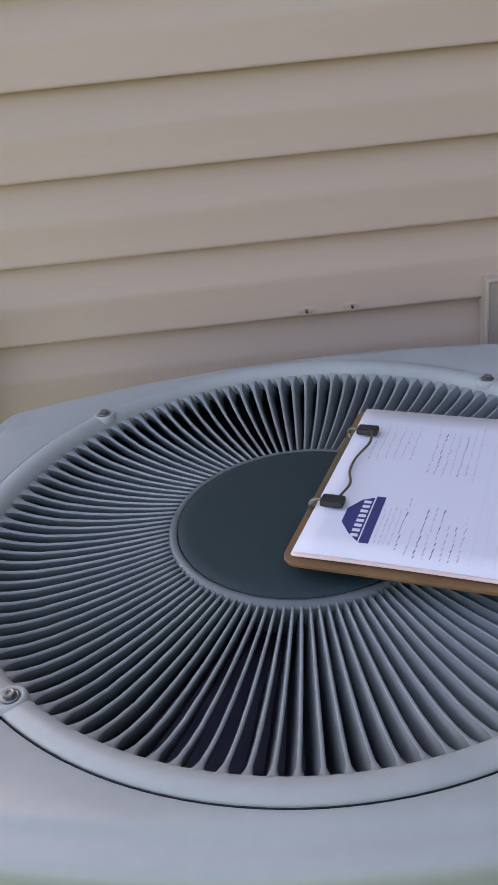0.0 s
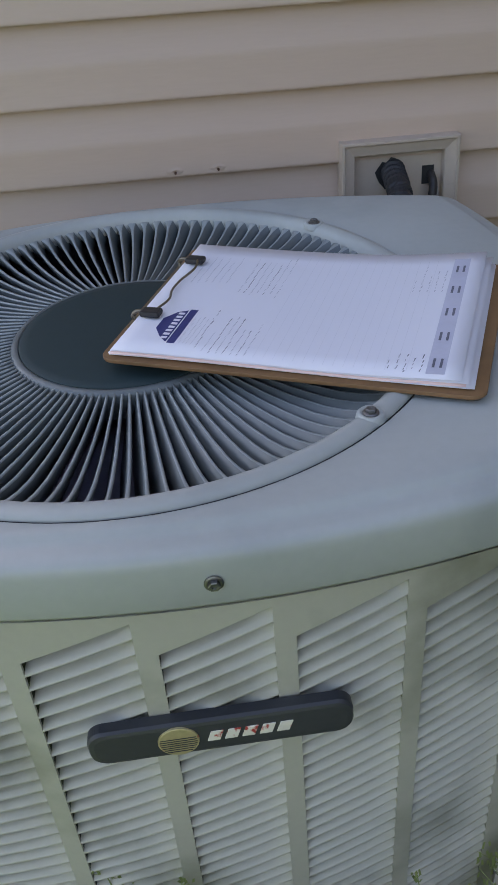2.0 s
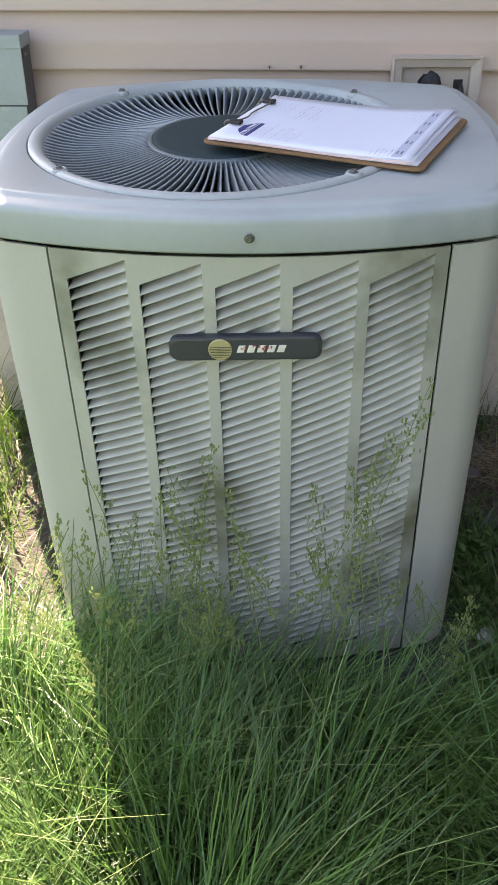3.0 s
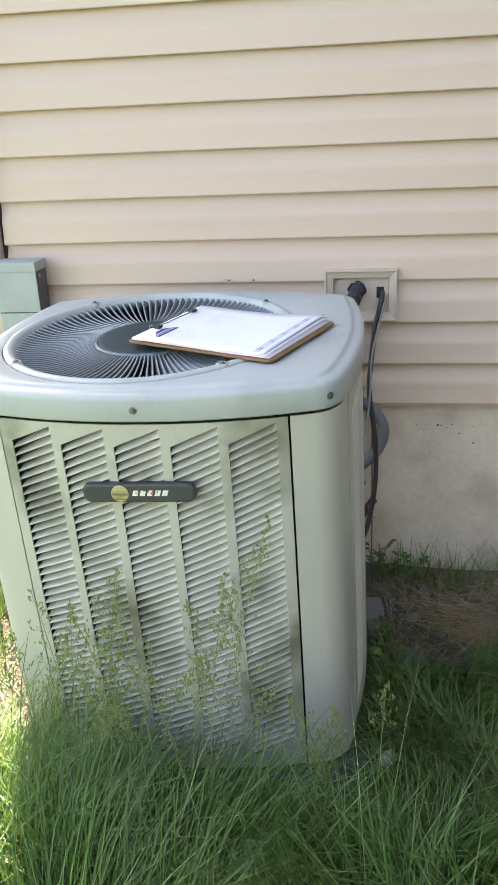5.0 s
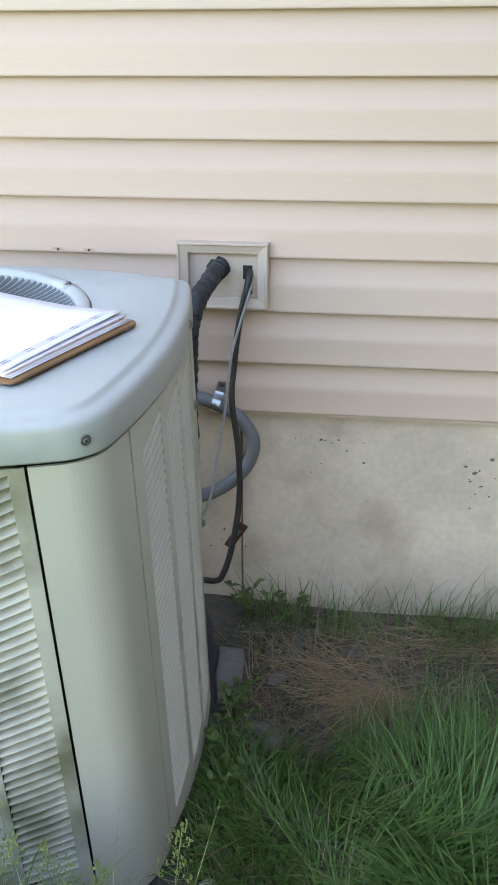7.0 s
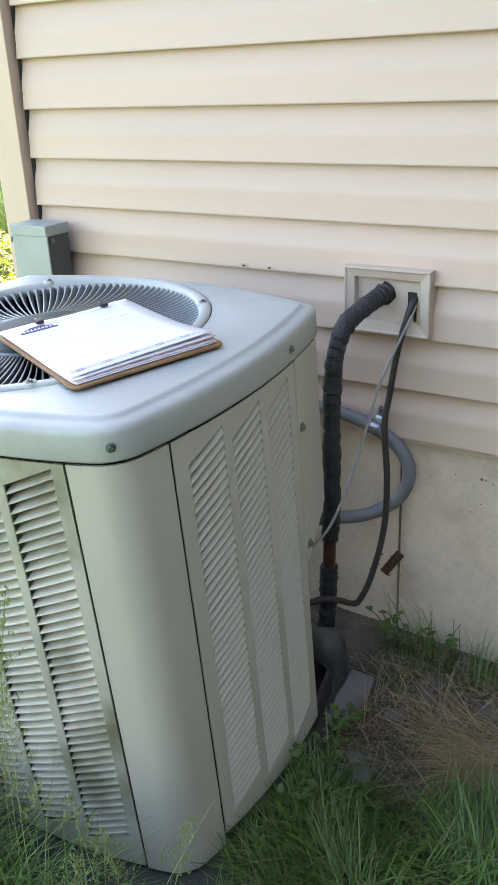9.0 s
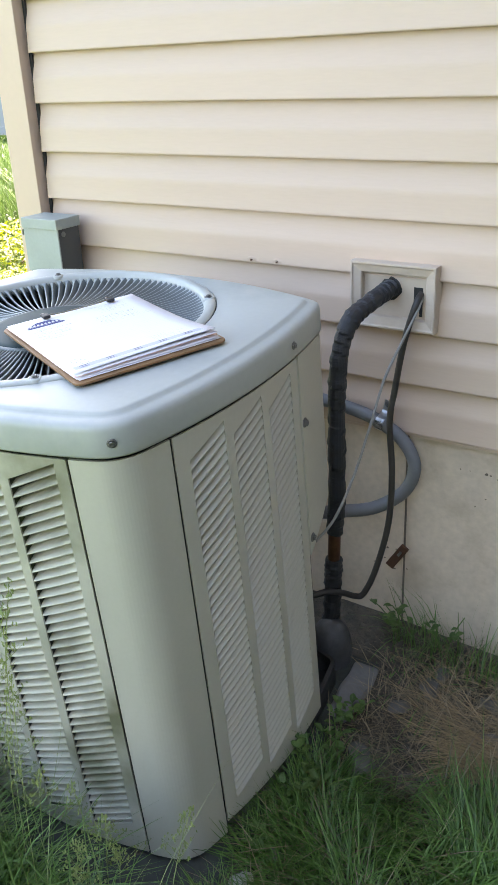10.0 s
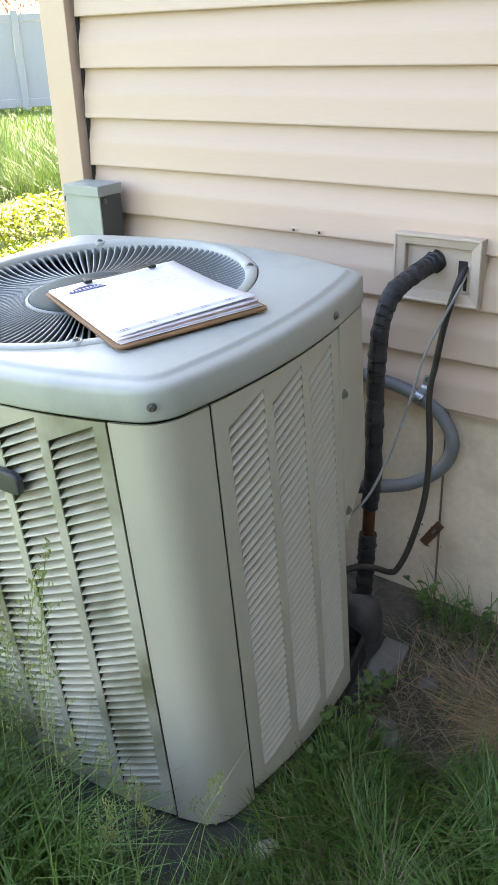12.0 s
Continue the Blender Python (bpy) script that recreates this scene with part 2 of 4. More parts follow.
def loft(rings, closed=True, cap=(False, False)):
    """A skin over rings of points with equal counts."""
    bm = bmesh.new()
    vs = [[bm.verts.new(p) for p in ring] for ring in rings]
    n = len(rings[0])
    for a, b in zip(vs, vs[1:]):
        for i in range(n if closed else n - 1):
            j = (i + 1) % n
            bm.faces.new((a[i], a[j], b[j], b[i]))
    if cap[0]:
        bm.faces.new(vs[0][::-1])
    if cap[1]:
        bm.faces.new(vs[-1])
    return bm


def circle(cx, cy, r, z, n=48):
    return [(cx + r * math.cos(2 * math.pi * i / n), cy + r * math.sin(2 * math.pi * i / n), z) for i in range(n)]


def lathe(profile, n=40, cx=0.0, cy=0.0, cap=(False, False)):
    return loft([circle(cx, cy, r, z, n) for r, z in profile], True, cap)


def spline(points, steps=10):
    """A smooth line through points (Catmull-Rom)."""
    p = [Vector(q) for q in points]
    p = [2 * p[0] - p[1]] + p + [2 * p[-1] - p[-2]]
    out = []
    for a, b, c, d in zip(p, p[1:], p[2:], p[3:]):
        for k in range(steps):
            t = k / steps
            out.append(0.5 * (2 * b + (c - a) * t + (2 * a - 5 * b + 4 * c - d) * t * t + (3 * b - a - 3 * c + d) * t ** 3))
    return out + [p[-2]]


def tube(points, radius, n=10, steps=10, rings=None, tape=0.0):
    """A round skin along a smooth line; rings(k, count) varies the radius, tape winds a raised edge round it."""
    line = spline(points, steps)
    up = Vector((0.31, 0.2, 0.93))
    rows = []
    for k, c in enumerate(line):
        d = (line[min(k + 1, len(line) - 1)] - line[max(k - 1, 0)]).normalized()
        u = d.cross(up).normalized()
        v = d.cross(u)
        r = radius * (rings(k, len(line)) if rings else 1.0)
        wind = [1 + tape * ((k * 0.17 + i / n + 0.25 * math.sin(k * 0.31)) % 1.0) for i in range(n)]
        rows.append([c + r * wind[i] * (math.cos(2 * math.pi * i / n) * u + math.sin(2 * math.pi * i / n) * v) for i in range(n)])
    return loft(rows, True, (True, True))


def screw(parent, place, normal, size=0.0055, name="screw", material=None):
    """A hex head screw with a washer flange."""
    bm = lathe([(size * 1.5, 0.0), (size * 1.5, size * 0.22), (size * 1.25, size * 0.35), (size, size * 0.35)], 18, cap=(True, False))
    hexes = lathe([(size, size * 0.35), (size * 0.98, size * 0.95), (size * 0.8, size * 1.05), (size * 0.45, size * 1.0), (size * 0.35, size * 0.8)], 6, cap=(False, True))
    tmp = bpy.data.meshes.new("head")
    hexes.to_mesh(tmp)
    hexes.free()
    bm.from_mesh(tmp)
    bpy.data.meshes.remove(tmp)
    turn = Vector((0, 0, 1)).rotation_difference(Vector(normal)).to_matrix().to_4x4()
    bmesh.ops.transform(bm, matrix=Matrix.Translation(place) @ turn, verts=bm.verts)
    return part(name, bm, material or STEEL, parent, "dull zinc hex head screw")


def fast_mesh(name, verts, faces, material):
    me = bpy.data.meshes.new(name)
    me.from_pydata(verts, [], faces)
    me.materials.append(material)
    me.shade_smooth()
    return new(name, me)


def ground_z(x, y):
    """Height of the soil: it falls gently from the house."""
    base = np.interp(y, [-60, -4, -2, -0.9, 0, 6, 60], [-0.5, -0.09, -0.05, -0.005, 0.035, 0.02, -0.2])
    return base + 0.012 * np.sin(3.1 * x + 1.3 * y) * np.cos(2.3 * y - 0.7 * x) + 0.006 * np.sin(11 * x + 5) * np.sin(9 * y + 2)


def blades(name, x, y, length, width, lean, curl, heading, material, z=None, segs=3):
    """Grass blades as tapered strips that bow over; all arguments are arrays of one length."""
    n = len(x)
    z = ground_z(x, y) - 0.01 if z is None else z
    t = np.linspace(0, 1, segs + 1)[None, :]
    ang = lean[:, None] + curl[:, None] * t
    step = length[:, None] / segs
    out = np.cumsum(np.concatenate([np.zeros((n, 1)), np.sin(ang[:, :-1]) * step], 1), 1)
    rise = np.cumsum(np.concatenate([np.zeros((n, 1)), np.cos(ang[:, :-1]) * step], 1), 1)
    cx, cy = x[:, None] + out * np.cos(heading)[:, None], y[:, None] + out * np.sin(heading)[:, None]
    cz = z[:, None] + rise
    side = heading + np.pi / 2 + np.random.uniform(-0.8, 0.8, n)
    w = width[:, None] * 0.5 * (1 - t ** 2 * 0.92)
    left = np.stack([cx - w * np.cos(side)[:, None], cy - w * np.sin(side)[:, None], cz], -1)
    right = np.stack([cx + w * np.cos(side)[:, None], cy + w * np.sin(side)[:, None], cz], -1)
    verts = np.stack([left, right], 2).reshape(-1, 3)
    k = np.arange(n)[:, None] * (2 * (segs + 1)) + np.arange(segs)[None, :] * 2
    faces = np.stack([k, k + 1, k + 3, k + 2], -1).reshape(-1, 4)
    me = bpy.data.meshes.new(name)
    me.vertices.add(len(verts))
    me.vertices.foreach_set("co", verts.astype(np.float32).ravel())
    me.loops.add(faces.size)
    me.loops.foreach_set("vertex_index", faces.astype(np.int32).ravel())
    me.polygons.add(len(faces))
    me.polygons.foreach_set("loop_start", (np.arange(len(faces)) * 4).astype(np.int32))
    me.update(calc_edges=True)
    me.materials.append(material)
    me.shade_smooth()
    return new(name, me)


# ---- the house ----
EXPO, BASE_Z = 0.1016, 0.8          # exposure of a siding course; height of the course with the two nails
WALL_L, WALL_R, WALL_TOP, SILL = 0.0005, 7.0, 5.6, BASE_Z - 3 * EXPO


def siding_course():
    """One clapboard: it slopes out to its lower lip, which turns back under."""
    prof = [(0.0172, EXPO + 0.008), (0.0166, EXPO * 0.985), (0.0150, EXPO * 0.88), (0.0118, EXPO * 0.74), (0.0080, EXPO * 0.61), (0.0056, EXPO * 0.535), (0.0046, EXPO * 0.49),
            (0.0043, EXPO * 0.43), (0.0037, EXPO * 0.30), (0.0023, EXPO * 0.14), (0.0009, 0.005), (0.0004, 0.0015), (0.0012, 0.0), (0.0035, 0.0), (0.0172, 0.003)]
    cols = np.linspace(WALL_L, WALL_R, 60)
    bm = loft([[(x, y + 0.0007 * math.sin(5.3 * x), z + 0.0006 * math.sin(3.7 * x + 1)) for x in cols] for y, z in prof], closed=False)
    me = bpy.data.meshes.new("siding_course")
    bmesh.ops.recalc_face_normals(bm, faces=bm.faces)
    bm.to_mesh(me)
    bm.free()
    me.materials.append(VINYL)
    me.shade_smooth()
    return me


wall = tagged(mesh_ob("wall_south", box((WALL_L - 0.0795, 0.0185, SILL + 0.006), (WALL_R, 0.20, WALL_TOP)), TRIM), "house wall clad in beige vinyl clapboard siding", "wall", kind="structure")
found = tagged(mesh_ob("foundation", box((-0.075, 0.016, -0.4), (WALL_R, 0.22, SILL + 0.005)), CONCRETE), "bare poured concrete foundation wall with stains", "wall", kind="structure")
tagged(mesh_ob("wall_west", box((-0.079, 0.2005, -0.4), (0.10, 9.0, WALL_TOP)), VINYL), "beige side wall of the house", "wall", kind="structure")
tagged(mesh_ob("wall_east", box((WALL_R + 0.001, 0.0, -0.4), (WALL_R + 0.2, 9.0, WALL_TOP)), VINYL), "beige far side wall of the house", "wall", kind="structure")
tagged(mesh_ob("wall_north", box((-0.079, 9.001, -0.4), (WALL_R + 0.2, 9.2, WALL_TOP)), VINYL), "beige rear wall of the house", "wall", kind="structure")
# Unseen wall, added only to darken surfaces that face right.
tagged(mesh_ob("wall_wing", box((3.7, -4.5, -0.4), (WALL_R + 0.2, -0.001, WALL_TOP)), EAST_BLOCK), "plain grey wall out of view, added to block light from the right", "wall", kind="structure")
# Added out of view to cut the low sky, so light falls from above.
tagged(mesh_ob("wall_garden", box((0.6, -7.2, -0.6), (WALL_R + 0.2, -7.0, 3.6)), SKY_BLOCK), "plain dark wall out of view, added to block the low sky", "wall", kind="structure")
tagged(mesh_ob("roof", box((-0.35, -0.3, WALL_TOP + 0.001), (WALL_R + 0.5, 9.5, WALL_TOP + 0.2), 0.02), ROOF), "brown house roof with eaves", "roof", kind="structure")

# seams left by the forms in the concrete, and a row of small pits
for sx, w in ((0.892, 0.014), (1.497, 0.020)):
    # narrow dark strip along the right edge of each seam
    part("seam_crack", box((sx + w / 2, 0.0148, -0.3), (sx + w / 2 + 0.0042, 0.0159, SILL + 0.003)), PIT, found)
    part("form_seam", box((sx - w / 2, 0.0125, -0.3), (sx + w / 2, 0.0158, SILL + 0.003), 0.0012), CONCRETE, found)
rnd = random.Random(4)


def chip(x, z, size):
    bm = bmesh.new()
    bmesh.ops.create_icosphere(bm, subdivisions=1, radius=size * 0.62)
    for v in bm.verts:
        v.co = Vector((v.co.x * rnd.uniform(0.5, 1.9), v.co.y * 0.12, v.co.z * rnd.uniform(0.6, 1.4)))
    bmesh.ops.translate(bm, vec=(x, 0.0155, z), verts=bm.verts)
    part("pit", bm, PIT, found)


for x, z, s in ((1.063, 0.434, 0.006), (1.085, 0.428, 0.004), (1.150, 0.388, 0.005), (1.064, 0.382, 0.003), (1.35, 0.392, 0.006), (1.37, 0.378, 0.008), (1.385, 0.35, 0.006),
                (1.40, 0.41, 0.007), (1.43, 0.355, 0.008), (1.362, 0.36, 0.005), (1.445, 0.33, 0.005), (1.52, 0.37, 0.008), (1.55, 0.355, 0.006), (1.56, 0.33, 0.005), (1.51, 0.31, 0.007)):
    chip(x, z, s * 0.8)
for _ in range(46):
    cx, cz, spread = rnd.choice(((1.37, 0.37, 0.035), (1.53, 0.33, 0.03), (1.44, 0.34, 0.03), (0.875, 0.19, 0.02), (1.08, 0.41, 0.05)))
    chip(rnd.gauss(cx, spread), rnd.gauss(cz, spread * 0.9), rnd.uniform(0.0015, 0.004))

# the corner post of the siding
post = tagged(new("trim"), "beige vinyl outside corner post", "trim", kind="structure")
part("post_face", box((-0.087, -0.018, SILL - 0.006), (-0.0085, 0.0135, WALL_TOP), 0.002), TRIM, post)
part("post_return", box((-0.087, 0.0140, SILL - 0.006), (-0.0795, 0.075, WALL_TOP), 0.002), TRIM, post)
part("channel_shadow", box((-0.0083, 0.0105, SILL), (0.0004, 0.0137, WALL_TOP)), SHADOW_GAP, post)
part("starter_strip", box((-0.006, 0.0035, SILL - 0.007), (WALL_R, 0.0135, SILL - 0.001), 0.001), TRIM, wall)

# ---- the ground ----
xs = np.unique(np.concatenate([np.linspace(-70, -4, 20), np.linspace(-4, 4, 90), np.linspace(4, 70, 20)]))
ys = np.unique(np.concatenate([np.linspace(-70, -4, 20), np.linspace(-4, 3, 80), np.linspace(3, 90, 24)]))
gx, gy = np.meshgrid(xs, ys)
gv = np.stack([gx, gy, ground_z(gx, gy)], -1).reshape(-1, 3)
nx = len(xs)
gf = [(j * nx + i, j * nx + i + 1, (j + 1) * nx + i + 1, (j + 1) * nx + i) for j in range(len(ys) - 1) for i in range(nx - 1)]
tagged(fast_mesh("ground", gv.tolist(), gf, SOIL), "soil with thatch under the grass", "ground", kind="structure")

# ---- the condenser unit ----
H = 0.775                                     # height of its top plate over its base
A, B, BOW, CORNER, CORNER_REAR = 0.358, 0.304, 0.95, 0.066, 0.034  # half width, half depth, radius of the bowed sides and of the corners
FX, FY = -0.040, 0.002                        # middle of the fan
AC_POSE = pose(0.534, -0.505, 0.8075, 3.6, -0.8, -1.0) @ Matrix.Translation((0, 0, -H))


def quarter(inset, corner, n_edge, n_corner):
    """From the middle of the right side to the middle of the rear: bowed side, round corner, bowed rear."""
    a, b, r, c = A - inset, B - inset, BOW - inset, corner - inset
    c1, c2, d = Vector((a - r, 0)), Vector((0, b - r)), r - c
    mid, half = (c1 + c2) / 2, (c2 - c1) / 2
    side = Vector((-half.y, half.x)).normalized() * math.sqrt(d * d - half.length_squared)
    o = max(mid + side, mid - side, key=lambda p: p.x + p.y)
    e1, e2 = (math.atan2((o - q).y, (o - q).x) for q in (c1, c2))
    pts = [c1 + r * Vector((math.cos(e1 * k / n_edge), math.sin(e1 * k / n_edge))) for k in range(n_edge)]
    pts += [o + c * Vector((math.cos(e1 + (e2 - e1) * k / n_corner), math.sin(e1 + (e2 - e1) * k / n_corner))) for k in range(n_corner)]
    pts += [c2 + r * Vector((math.cos(e2 + (math.pi / 2 - e2) * k / n_edge), math.sin(e2 + (math.pi / 2 - e2) * k / n_edge))) for k in range(n_edge)]
    return [(p.x, p.y) for p in pts] + [(0.0, b)]


def outline(inset=0.0, n_edge=26, n_corner=12):
    """The plan of the unit, anticlockwise from the middle of the right side; the rear corners are tighter."""
    rear, fore = quarter(inset, CORNER_REAR, n_edge, n_corner), quarter(inset, CORNER, n_edge, n_corner)
    upper = rear + [(-x, y) for x, y in reversed(rear[:-1])]
    lower = fore + [(-x, y) for x, y in reversed(fore[:-1])]
    return upper + [(x, -y) for x, y in reversed(lower[1:-1])]


ac = thing("air_conditioner", AC_POSE, "weathered grey-green outdoor air conditioning condenser with louvred sides", "air conditioner")


def ring(inset, z):
    return [(x, y, z) for x, y in outline(inset)]


def fan_ring(r, z):
    out = []
    for x, y in outline(0.03):
        k = r / math.hypot(x - FX, y - FY)
        out.append((FX + (x - FX) * k, FY + (y - FY) * k, z))
    return out


cap_rows = [ring(0.010, H - 0.050), ring(0.001, H - 0.0525), ring(0.0, H - 0.050), ring(0.0, H - 0.0180), ring(0.0006, H - 0.0136), ring(0.0024, H - 0.0100), ring(0.0056, H - 0.0078), ring(0.0105, H - 0.0064),
            ring(0.0150, H - 0.0058), ring(0.0180, H - 0.0052), ring(0.0205, H - 0.0036), ring(0.0230, H - 0.0012), ring(0.0255, H - 0.0002), ring(0.0290, H)]
cap_rows += [fan_ring(0.2738, H), fan_ring(0.2724, H - 0.0006), fan_ring(0.2718, H - 0.0024), fan_ring(0.2717, H - 0.030)]
part("top_cap", loft(cap_rows), CAP_PAINT, ac, "pressed top cover, its enamel tinted with the sky's blue", smooth=True)

# body: a dark core, four corner posts, louvred panels and the wiring cover
part("inner_core", loft([ring(0.045, 0.02), ring(0.045, H - 0.03)], cap=(True, False)), COIL, ac, "dark coil behind the louvres")
part("base_pan", loft([ring(0.016, -0.020), ring(0.010, -0.018), ring(0.010, 0.030), ring(0.018, 0.032)], cap=(True, False)), COIL, ac)


def strip_panel(pts, z0, z1, thick=0.004):
    """A curved sheet along plan points, with folded edges."""
    bm = bmesh.new()
    line = [Vector(p) for p in pts]
    nor = []
    for k in range(len(line)):
        d = (line[min(k + 1, len(line) - 1)] - line[max(k - 1, 0)]).normalized()
        nor.append(Vector((d.y, -d.x)))
    outer = [p for p in line]
    inner = [p - thick * n for p, n in zip(line, nor)]
    poly = outer + inner[::-1]
    lo = [bm.verts.new((p.x, p.y, z0)) for p in poly]
    hi = [bm.verts.new((p.x, p.y, z1)) for p in poly]
    m, k = len(poly), len(line)
    for i in range(m):
        j = (i + 1) % m
        bm.faces.new((lo[i], lo[j], hi[j], hi[i]))
    for i in range(k - 1):
        bm.faces.new((hi[i], hi[i + 1], hi[m - 2 - i], hi[m - 1 - i]))
        bm.faces.new((lo[m - 1 - i], lo[m - 2 - i], lo[i + 1], lo[i]))
    return bm


SKIN = outline(0.0055)
GAP_L, GAP_R, GAP_Y = -0.2355, 0.2490, 0.163
BODY_TOP = H - 0.0590


def skin_between(test):
    """The run of plan points that pass the test, in order."""
    n = len(SKIN)
    flags = [test(*p) for p in SKIN]
    first = next(i for i in range(n) if flags[i] and not flags[i - 1])
    out = []
    while flags[first % n]:
        out.append(SKIN[first % n])
        first += 1

    def edge(inside, outside):
        """The last place between two points that still passes."""
        p, q = Vector(inside), Vector(outside)
        lo, hi = 0.0, 1.0
        for _ in range(14):
            mid = (lo + hi) / 2
            lo, hi = (mid, hi) if test(*p.lerp(q, mid)) else (lo, mid)
        return tuple(p.lerp(q, lo))

    start = SKIN.index(out[0])
    return [edge(out[0], SKIN[start - 1])] + out + [edge(out[-1], SKIN[first % n])]


for sx in (1, -1):
    for sy in (1, -1):
        if sx == sy == 1:
            continue
        part("corner_post", strip_panel(skin_between(lambda x, y: (x > GAP_R + 0.0038 if sx > 0 else x < GAP_L - 0.0030) and y * sy > GAP_Y + 0.0045), -0.010 if sy < 0 else 0.020, BODY_TOP), PAINT, ac, "smooth rounded corner panel", smooth=False)


def front_point(u, v, n=0.0):
    """A point of the bowed front skin: u across, v up, n outwards."""
    r = BOW - 0.0055 + n
    cy = -(B - 0.0055) + (BOW - 0.0055)
    ang = u / (BOW - 0.0055)
    return Vector((r * math.sin(ang), cy - r * math.cos(ang), v))


def side_point(u, v, n=0.0):
    """The same for the right side: u runs towards the house."""
    r = BOW - 0.0055 + n
    cx = (A - 0.0055) - (BOW - 0.0055)
    ang = u / (BOW - 0.0055)
    return Vector((cx + r * math.cos(ang), r * math.sin(ang), v))


SLOPE, PITCH = 0.41, 0.0150


def louvre_panel(name, surface, u0, u1, cols, width, z0, z1, first_left_v, label, paint):
    """A pressed panel: frame, columns with slanting tops, and one slat a louvre."""
    bm = bmesh.new()
    rise = width * SLOPE

    def quad(*corners):
        """A plate of the frame, 2.5 mm thick."""
        top = [bm.verts.new(surface(u, v)) for u, v in corners]
        low = [bm.verts.new(surface(u, v, -0.0025)) for u, v in corners]
        bm.faces.new(top)
        bm.faces.new(low[::-1])
        for i in range(4):
            bm.faces.new((top[i - 1], low[i - 1], low[i], top[i]))

    bottom = z0 + 0.030
    edges = [u0] + [e for c in cols for e in (c, c + width)] + [u1]
    for k in range(0, len(edges), 2):
        steps = 3
        for s in range(steps):
            a = edges[k] + (edges[k + 1] - edges[k]) * s / steps
            b = edges[k] + (edges[k + 1] - edges[k]) * (s + 1) / steps
            quad((a, z0), (b, z0), (b, z1), (a, z1))
    for c in cols:
        for s in range(3):
            a, b = c + width * s / 3, c + width * (s + 1) / 3
            quad((a, first_left_v + (a - c) * SLOPE), (b, first_left_v + (b - c) * SLOPE), (b, z1), (a, z1))
            quad((a, z0), (b, z0), (b, bottom + (b - c) * SLOPE), (a, bottom + (a - c) * SLOPE))
    panel = part(name, bm, paint, ac, label)
    count = int((first_left_v - bottom) / PITCH) + 1
    for c in cols:
        nu = 9
        prof = [(-0.0120, -0.0010), (-0.0086, -0.0050), (-0.0022, -0.0098), (0.0028, -0.0128), (0.0038, -0.0140), (0.0026, -0.0148), (-0.0014, -0.0141)]
        sm = bmesh.new()
        rows = []
        for i in range(nu + 1):
            f = i / nu
            u = width * f
            soft = min(1.0, (1 - f) / 0.16)
            soft = soft * soft * (3 - 2 * soft)
            row = []
            for nn, v in prof:
                vv = v
                if v > -0.008:
                    vv = v - 0.0056 * soft * (1 - f ** 1.3) if v > -0.003 else v - 0.0026 * soft * (1 - f ** 1.3) if v > -0.006 else v
                row.append(sm.verts.new(surface(c + u, vv + f * rise, nn * (0.2 + 0.8 * soft) - 0.0004 - 0.0030 * soft)))
            rows.append(row)
        for p, q in zip(rows, rows[1:]):
            for i in range(len(prof) - 1):
                sm.faces.new((p[i], q[i], q[i + 1], p[i + 1]))
        me = bpy.data.meshes.new("slat")
        bmesh.ops.recalc_face_normals(sm, faces=sm.faces)
        sm.to_mesh(me)
        sm.free()
        me.materials.append(paint)
        me.shade_smooth()
        for k in range(count):
            s = new("slat", me)
            s.parent = panel
            s.location = (0, 0, first_left_v - k * PITCH)
    return panel


front = louvre_panel("front_louvre_panel", front_point, BOW * math.asin(GAP_L / BOW) - 0.0003, BOW * math.asin(GAP_R / BOW) + 0.0003, [-0.2185 + 0.0935 * k for k in range(5)], 0.0785, -0.006, BODY_TOP, H - 0.0985, "dirty louvred front panel with five columns of slats", PAINT_DIRTY)
side = louvre_panel("side_louvre_panel", side_point, -BOW * math.asin(GAP_Y / BOW) - 0.0003, 0.132, [-0.140 + 0.0885 * k for k in range(3)], 0.071, 0.012, BODY_TOP, H - 0.102, "louvred side panel with three columns of slats", PAINT)
# plain panels on the sides that face the wall and the lawn
part("rear_panel", strip_panel(skin_between(lambda x, y: y > 0 and GAP_L < x < GAP_R), 0.034, BODY_TOP), PAINT, ac)
part("left_panel", strip_panel(skin_between(lambda x, y: x < 0 and abs(y) < GAP_Y), 0.034, BODY_TOP), PAINT, ac)

# the wiring cover stands proud beside the side louvres; its foot is cut aslant
cover = bmesh.new()
foot, top = H - 0.418, BODY_TOP + 0.003
run = [p for p in outline(0.0030) if p[0] > 0.23 and p[1] > 0.136]
run = [(side_point(0.1335, 0).x + 0.0025, 0.1335)] + run
dist = [0.0]
for p, q in zip(run, run[1:]):
    dist.append(dist[-1] + math.dist(p, q))
low = [foot + min(d, 0.10) * 0.62 for d in dist]
lo_o = [cover.verts.new((p[0], p[1], l)) for p, l in zip(run, low)]
hi_o = [cover.verts.new((p[0], p[1], top)) for p in run]
lo_i = [cover.verts.new((p[0] * 0.93, p[1] * 0.93, l)) for p, l in zip(run, low)]
hi_i = [cover.verts.new((p[0] * 0.93, p[1] * 0.93, top)) for p in run]
for a, b in ((lo_o, hi_o), (hi_o, hi_i), (hi_i, lo_i), (lo_i, lo_o)):
    for i in range(len(run) - 1):
        cover.faces.new((a[i], a[i + 1], b[i + 1], b[i]))
for i in (0, -1):
    cover.faces.new((lo_o[i], hi_o[i], hi_i[i], lo_i[i]))
bmesh.ops.recalc_face_normals(cover, faces=cover.faces)
wiring = part("wiring_cover", cover, PAINT, ac, "plain grey-green wiring cover with a slanting foot")
